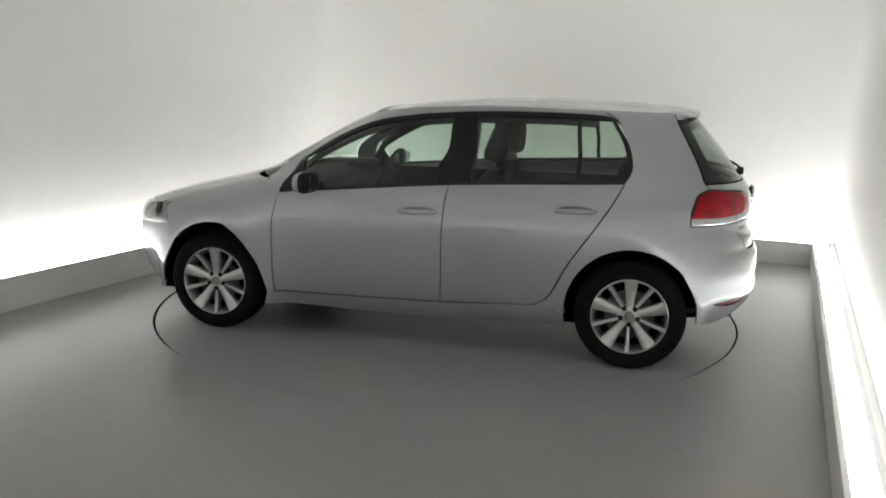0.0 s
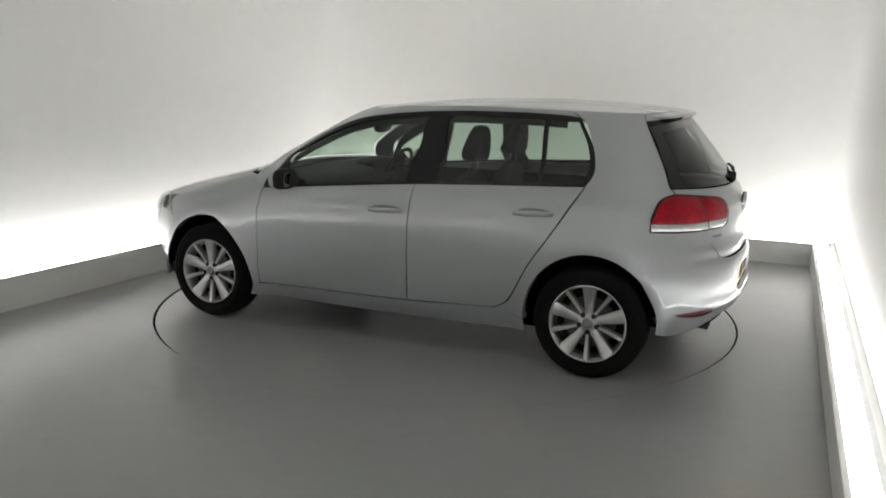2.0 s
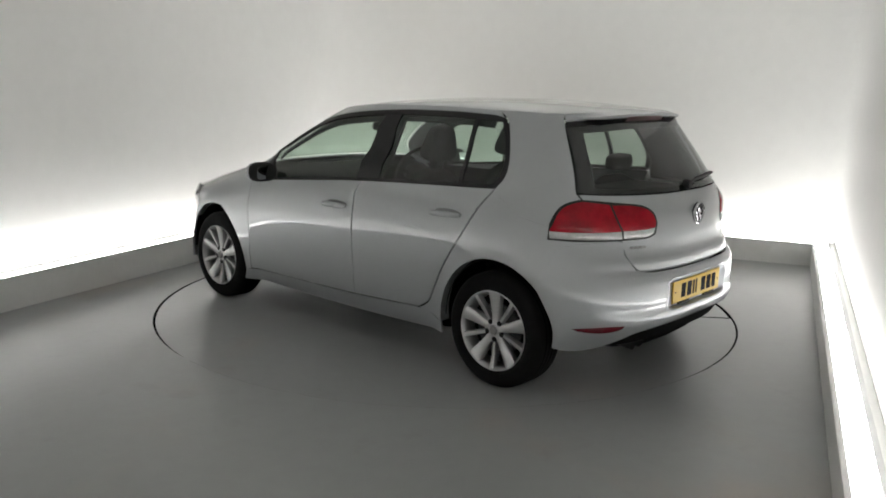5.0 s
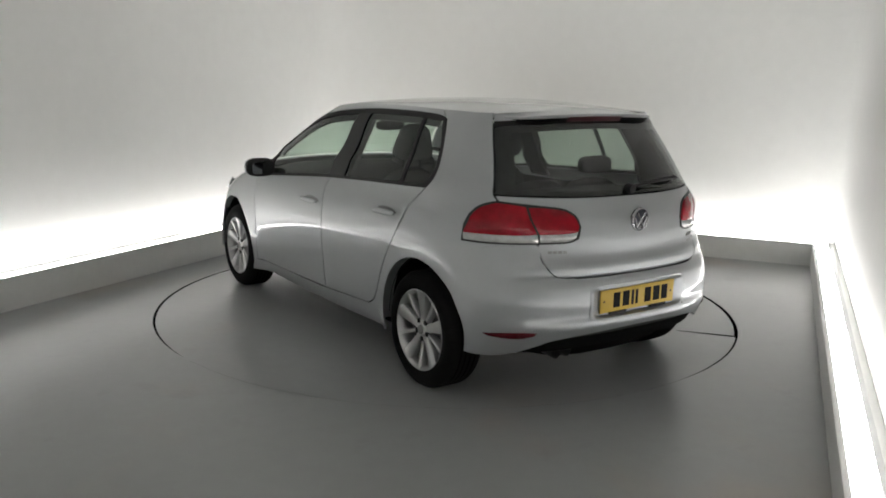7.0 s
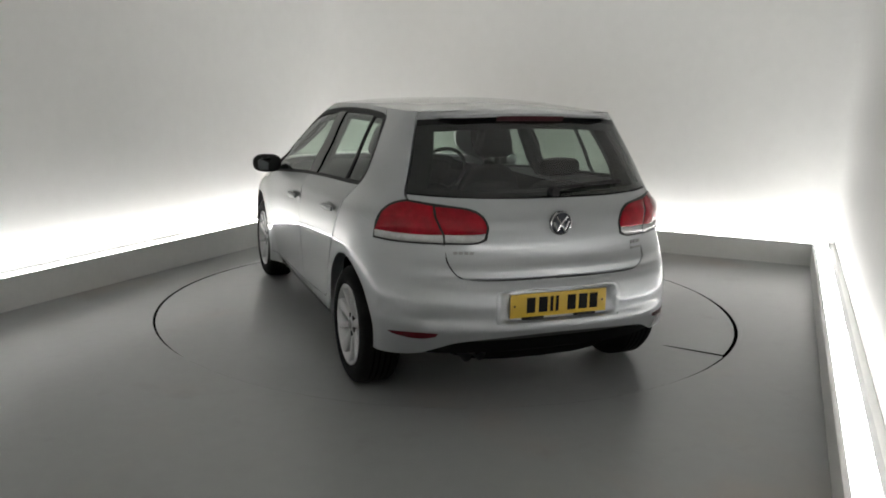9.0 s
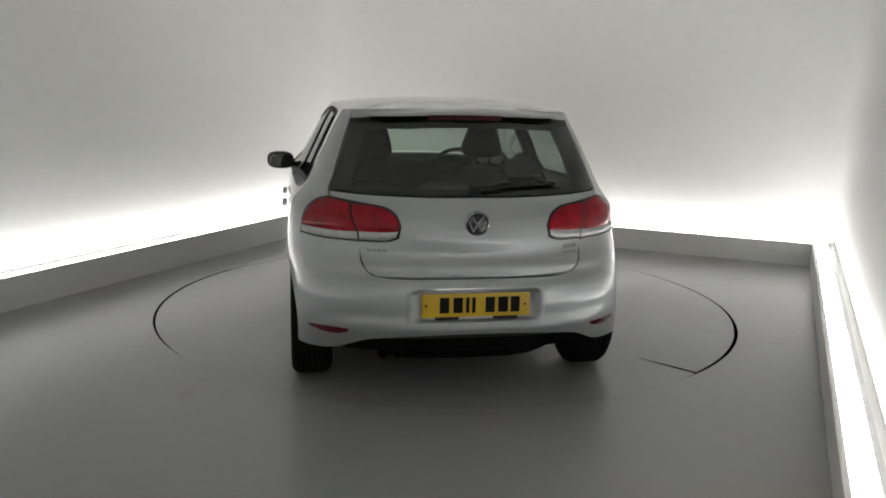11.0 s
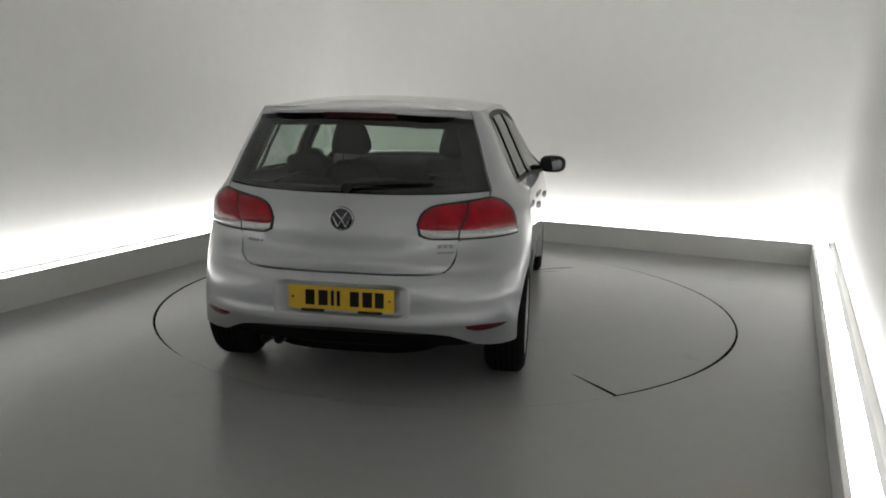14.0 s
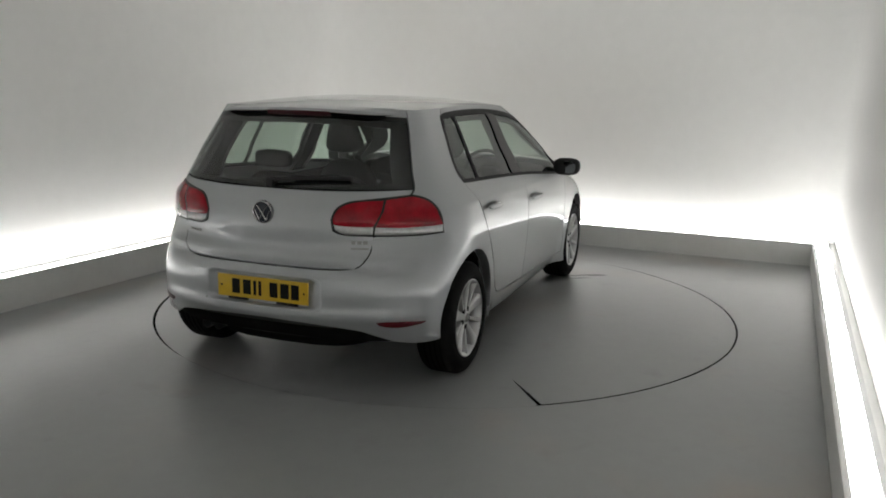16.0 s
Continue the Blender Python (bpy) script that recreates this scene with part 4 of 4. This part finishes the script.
for x in (-1.289, 1.289):
    bm = bmesh.new()
    lathe(bm, [(0.364, 0.086), (0.386, 0.085), (0.39, -0.10), (0.375, -0.16), (0.0, -0.17)], 40, Matrix.Translation((x, 0.745, 0.320)))
    bmesh.ops.delete(bm, geom=[v for v in bm.verts if v.co.z < 0.305], context="VERTS")
    pair("wheel_house", face_out(bm), FELT, car, "black wheel-arch liner")
bm = bmesh.new()
box(bm, -1.22, -0.56, 0.155, 1.88, 0.56, 0.25, bevel=0.03)
pillow(bm, -1.50, 0, 0.275, 0.36, 0.50, 0.085, 3.0)
box(bm, -0.88, -0.76, 0.215, 0.90, 0.76, 0.25, bevel=0.015)
part("underbody", bm, FELT, car, "dark underbody")
bm = bmesh.new()
tube(bm, [(-1.55, 0.42, 0.28), (-1.78, 0.43, 0.28), (-1.87, 0.435, 0.275)], 0.028, 14, False)
tube(bm, [(-1.55, 0.36, 0.28), (-1.78, 0.36, 0.28), (-1.87, 0.362, 0.275)], 0.028, 14, False)
pillow(bm, -1.60, 0.1, 0.285, 0.14, 0.40, 0.06, 3)
part("exhaust", bm, DARKMETAL, car, "twin dark exhaust pipes and silencer")


# wheels
def build_wheel(x, y, sgn):
    """A wheel at the end of an axle, outer face towards sgn."""
    m = Matrix.Translation((x, y, 0.312)) @ Matrix.Diagonal((1, sgn, 1, 1))
    bm = bmesh.new()
    prof = [(0.205, -0.10), (0.235, -0.108), (0.275, -0.106), (0.300, -0.090), (0.3115, -0.070), (0.3125, -0.03), (0.3125, 0.03), (0.3115, 0.070), (0.300, 0.090), (0.275, 0.106),
            (0.238, 0.108), (0.215, 0.098), (0.207, 0.085)]
    lathe(bm, prof, 64, m)
    wheel = part("wheel", face_out(bm), RUBBER, car, "alloy wheel with ten spokes and black tyre")
    # tread grooves
    bm = bmesh.new()
    for h in (-0.045, -0.015, 0.015, 0.045):
        lathe(bm, [(0.3127, h - 0.004), (0.3132, h), (0.3127, h + 0.004)], 64, m)
    part("tread_groove", face_out(bm), PIT, wheel)
    bm = bmesh.new()
    lathe(bm, [(0.150, -0.09), (0.190, -0.09), (0.196, 0.05), (0.201, 0.090), (0.212, 0.103), (0.216, 0.101), (0.210, 0.085)], 64, m)
    rim = part("rim", face_out(bm), ALLOY, wheel, "silver alloy rim")
    bm = bmesh.new()
    lathe(bm, [(0.0, 0.020), (0.19, 0.018), (0.19, -0.02)], 32, m)
    part("wheel_back", face_out(bm), FELT, wheel)
    bm = bmesh.new()
    lathe(bm, [(0.06, 0.048), (0.142, 0.045), (0.142, 0.030)], 40, m)
    part("brake_disc", face_out(bm), DARKMETAL, wheel, "steel brake disc")
    for k in range(10):
        a = 2 * math.pi * k / 10 + math.pi / 2
        wide = k % 2 == 0
        w0, w1, w2 = (0.022, 0.029, 0.037) if wide else (0.0095, 0.0115, 0.014)
        bm = bmesh.new()
        sec = []
        for r, w, h in ((0.035, w0 * 1.15, 0.078), (0.075, w0, 0.080), (0.13, w1, 0.085), (0.185, w2 * 0.95, 0.093), (0.207, w2 * 1.1, 0.098)):
            sec.append([bm.verts.new(m @ (Matrix.Rotation(-a, 4, "Y") @ Vector(p))) for p in
                        ((r, h - 0.035, -w * 1.05), (r, h - 0.006, -w), (r, h, -w * 0.72), (r, h, w * 0.72), (r, h - 0.006, w), (r, h - 0.035, w * 1.05))])
        for p, q in zip(sec, sec[1:]):
            for j in range(5):
                bm.faces.new((p[j], p[j + 1], q[j + 1], q[j]))
        part("spoke", face_out(bm), ALLOY, wheel, angle=50)
    bm = bmesh.new()
    lathe(bm, [(0.0, 0.090), (0.026, 0.089), (0.031, 0.083), (0.056, 0.078), (0.060, 0.06)], 32, m)
    part("hub", face_out(bm), ALLOY, wheel)
    bm = bmesh.new()
    lathe(bm, [(0.0, 0.0925), (0.024, 0.092), (0.027, 0.086)], 24, m)
    part("hub_cap", face_out(bm), LETTER, wheel, "small grey hub cap")
    for k in range(5):
        a = 2 * math.pi * (k + 0.5) / 5 + math.pi / 2
        bm = bmesh.new()
        lathe(bm, [(0.0, 0.084), (0.0145, 0.082), (0.0155, 0.07)], 10, m @ Matrix.Translation((0.050 * math.cos(a), 0, 0.050 * math.sin(a))))
        part("wheel_bolt", face_out(bm), BLACK, wheel)
    return wheel


for x in (-1.289, 1.289):
    for sgn in (1, -1):
        build_wheel(x, sgn * 0.772, sgn)


# interior
def seat(x, y):
    """A front seat: cushion, backrest and headrest."""
    bm = bmesh.new()
    pillow(bm, x + 0.02, y, 0.48, 0.27, 0.25, 0.11, 4)
    cushion = part("seat", bm, CLOTH, car, "charcoal cloth front seat")
    bm = bmesh.new()
    pillow(bm, 0, 0, 0.285, 0.075, 0.225, 0.305, 2.8)
    bm.transform(Matrix.Translation((x - 0.27, y, 0.48)) @ pose(0, 0, 0, 0, -15, 0))
    part("backrest", bm, CLOTH, cushion)
    bm = bmesh.new()
    pillow(bm, 0, 0, 0, 0.070, 0.150, 0.112, 3.8)
    for v in bm.verts:
        k = 1 - 0.42 * (v.co.z / 0.112 + 1) / 2
        v.co.y, v.co.x = v.co.y * k, v.co.x * k
    bm.transform(Matrix.Translation((x - 0.445, y, 1.215)) @ pose(0, 0, 0, 0, -12, 0))
    part("headrest", bm, CLOTH, cushion)
    for d in (-0.06, 0.06):
        bm = tube(bmesh.new(), [(x - 0.41, y + d, 1.00), (x - 0.43, y + d, 1.15)], 0.006, 8)
        part("headrest_post", bm, CHROME, cushion)


seat(0.03, 0.36)
seat(0.03, -0.36)
bm = bmesh.new()
pillow(bm, -0.80, 0, 0.50, 0.26, 0.62, 0.10, 5)
bench = part("rear_bench", bm, CLOTH, car, "charcoal cloth rear bench")
for y, w in ((0.42, 0.205), (0.0, 0.20), (-0.42, 0.205)):
    bm = bmesh.new()
    pillow(bm, 0, 0, 0.27, 0.07, w, 0.29, 4)
    bm.transform(Matrix.Translation((-1.03, y, 0.50)) @ pose(0, 0, 0, 0, -18, 0))
    part("backrest", bm, CLOTH, bench)
for y in (0.40, -0.40):
    bm = bmesh.new()
    pillow(bm, -1.225, y, 1.120, 0.045, 0.12, 0.052, 3.4)
    part("headrest", bm, CLOTH, bench)
bm = bmesh.new()
box(bm, -1.78, -0.56, 0.985, -1.24, 0.56, 1.0, bevel=0.005)
part("parcel_shelf", bm, LINER, car, "dark parcel shelf")
bm = bmesh.new()
pillow(bm, 0.86, 0, 0.86, 0.24, 0.74, 0.115, 4)
pillow(bm, 0.72, -0.36, 0.965, 0.09, 0.18, 0.05, 3)
dash = part("dashboard", bm, LINER, car, "dark dashboard")
bm = bmesh.new()
pts = [Vector((0.0, 0.185 * math.cos(2 * math.pi * k / 28), 0.185 * math.sin(2 * math.pi * k / 28))) for k in range(29)]
tube(bm, pts, 0.014, 8, False)
pillow(bm, 0.01, 0, -0.01, 0.03, 0.075, 0.065, 3)
for a in (0, 180, 270):
    tube(bm, [(0, 0, 0), (0, 0.18 * math.cos(radians(a)), 0.18 * math.sin(radians(a)))], 0.013, 6)
bm.transform(Matrix.Translation((0.53, -0.37, 0.915)) @ pose(0, 0, 0, 0, -24, 0))
part("steering_wheel", bm, LINER, car, "dark steering wheel")
bm = bmesh.new()
pillow(bm, 0.44, 0.02, 1.265, 0.018, 0.12, 0.036, 3)
tube(bm, [(0.45, 0.02, 1.29), (0.47, 0.0, 1.37)], 0.012, 8)
part("rear_view_mirror", bm, BLACK, car, "black interior rear-view mirror")
# inner pillar trims
bm = bmesh.new()
P_REAR = X(*[(-0.350 - 0.010 * k / 6, 0.97 + 0.075 * k) for k in range(7)])
P_FRONT = X(*[(-0.172 - 0.040 * k / 6, 0.97 + 0.075 * k) for k in range(7)])
lay(bm, coons([P_REAR[0], P_FRONT[0]], [P_REAR[-1], P_FRONT[-1]], P_REAR, P_FRONT, 6, 10), proud=-0.030, flange=0.02)
pair("inner_pillar", face_out(bm), LINER, car, "dark inner pillar trim")
bm = lay(bmesh.new(), coons(head(-1.05, 0.70, 14, -0.050), head(-1.05, 0.70, 14, 0.015), X((-1.05, TOP(-1.05) - 0.05), (-1.05, TOP(-1.05) + 0.015)), X((0.70, TOP(0.70) - 0.05), (0.70, TOP(0.70) + 0.015)), 30, 4), proud=-0.030, flange=0.01)
pair("inner_roof_trim", face_out(bm), LINER, car, "dark inner roof-edge trim")
bm = lay(bmesh.new(), coons(X((-1.24, 1.03), (-1.5, 1.03)) + Y((0.62, 1.05)), X((-1.12, 1.42), (-1.3, 1.42)) + Y((0.50, 1.40)), X((-1.24, 1.03), (-1.27, 1.15), (-1.20, 1.35), (-1.12, 1.42)), Y((0.62, 1.05), (0.56, 1.2), (0.50, 1.40)), 10, 12), proud=-0.035, flange=0.02)
pair("inner_rear_pillar", face_out(bm), LINER, car, "dark inner rear pillar trim")

# ---- turntable disc ----
disc = new("turntable")
tagged(disc, "grey epoxy-coated round turntable flush with the floor", "turntable")
bm = bmesh.new()
bmesh.ops.create_circle(bm, cap_ends=True, segments=384, radius=RADIUS)
for v in bm.verts:
    a = math.degrees(math.atan2(v.co.y, v.co.x))
    if -145.6 < a < -100:
        v.co *= 1 - 0.0055 * min(1.0, (-100 - a) / 15)
face_list = bm.faces[:]
r = bmesh.ops.extrude_face_region(bm, geom=face_list)
bmesh.ops.translate(bm, verts=[v for v in r["geom"] if isinstance(v, bmesh.types.BMVert)], vec=(0, 0, -0.04))
bmesh.ops.recalc_face_normals(bm, faces=bm.faces)
top = part("disc_top", bm, [FLOOR, PIT], disc)
for poly in top.data.polygons:
    poly.material_index = 0 if poly.normal.z > 0.5 else 1
# the open end of a joint in the coating, and the worn lip beside it
SEAM_AT, SEAM_TO = -145.4, 38.0
p = Vector((RADIUS * math.cos(radians(SEAM_AT)), RADIUS * math.sin(radians(SEAM_AT))))
d = Vector((math.cos(radians(SEAM_TO)), math.sin(radians(SEAM_TO))))
n = Vector((-d.y, d.x))
bm = bmesh.new()
outline = [p - n * 0.010, p + d * 0.15 - n * 0.009, p + d * 0.27 - n * 0.004, p + d * 0.37, p + d * 0.27 + n * 0.004, p + d * 0.15 + n * 0.009, p + n * 0.010]
prism(bm, [tuple(q) for q in outline], 0.0005, 0.0022)
bmesh.ops.recalc_face_normals(bm, faces=bm.faces)
part("joint", bm, PIT, disc, "dark open joint in the coating", smooth=False)

# dark rubber scuffs where the wheels roll on
SCUFF = material("rubber_scuff", (0.12, 0.12, 0.118), 0.5, spots=0.3, scale=25)
chance = random.Random(7)
for x0, y0, x1, y1, wide in ((1.215, -0.60, 1.30, -0.74, 0.018), (1.295, -0.70, 1.41, -0.93, 0.034), (1.16, -0.66, 1.24, -0.82, 0.012)):
    p, q = Vector((x0, y0)), Vector((x1, y1))
    d = (q - p).normalized()
    n = Vector((-d.y, d.x))
    steps = [k / 10 for k in range(11)]
    side = [p.lerp(q, t) - n * wide * (math.sin(math.pi * t) ** 0.6 * chance.uniform(0.4, 1.0) + 0.002) for t in steps]
    side += [p.lerp(q, t) + n * wide * (math.sin(math.pi * t) ** 0.6 * chance.uniform(0.4, 1.0) + 0.002) for t in steps[::-1]]
    bm = bmesh.new()
    prism(bm, [tuple(v) for v in side], 0.0004, 0.0012)
    bmesh.ops.recalc_face_normals(bm, faces=bm.faces)
    part("scuff_mark", bm, SCUFF, disc, "dark rubber scuff", smooth=False)


# ---- what moves ----
TURN = [(0.0, 166.04), (0.5, 165.05), (1.0, 162.36), (1.5, 159.38), (2.0, 155.85), (2.5, 152.73), (3.0, 149.81), (3.5, 146.74), (4.0, 143.8),
        (6.3, 129.29), (7.0, 124.91), (7.5, 121.97), (8.0, 118.99), (8.5, 115.89), (9.0, 112.11), (11.5, 97.22), (12.0, 93.49),
        (12.5, 90.49), (13.0, 87.66), (13.5, 84.84), (14.0, 81.93), (14.5, 78.94), (15.0, 75.26), (15.5, 72.22), (16.0, 69.35)]
CAR_AT = (-0.046, 0.228)


def motions():
    walk(car, [(t, pose(0, 0, 0, 0, 0, a) @ pose(CAR_AT[0], CAR_AT[1], 0)) for t, a in TURN])
    walk(disc, [(t, pose(0, 0, 0, 0, 0, a)) for t, a in TURN])


motions()
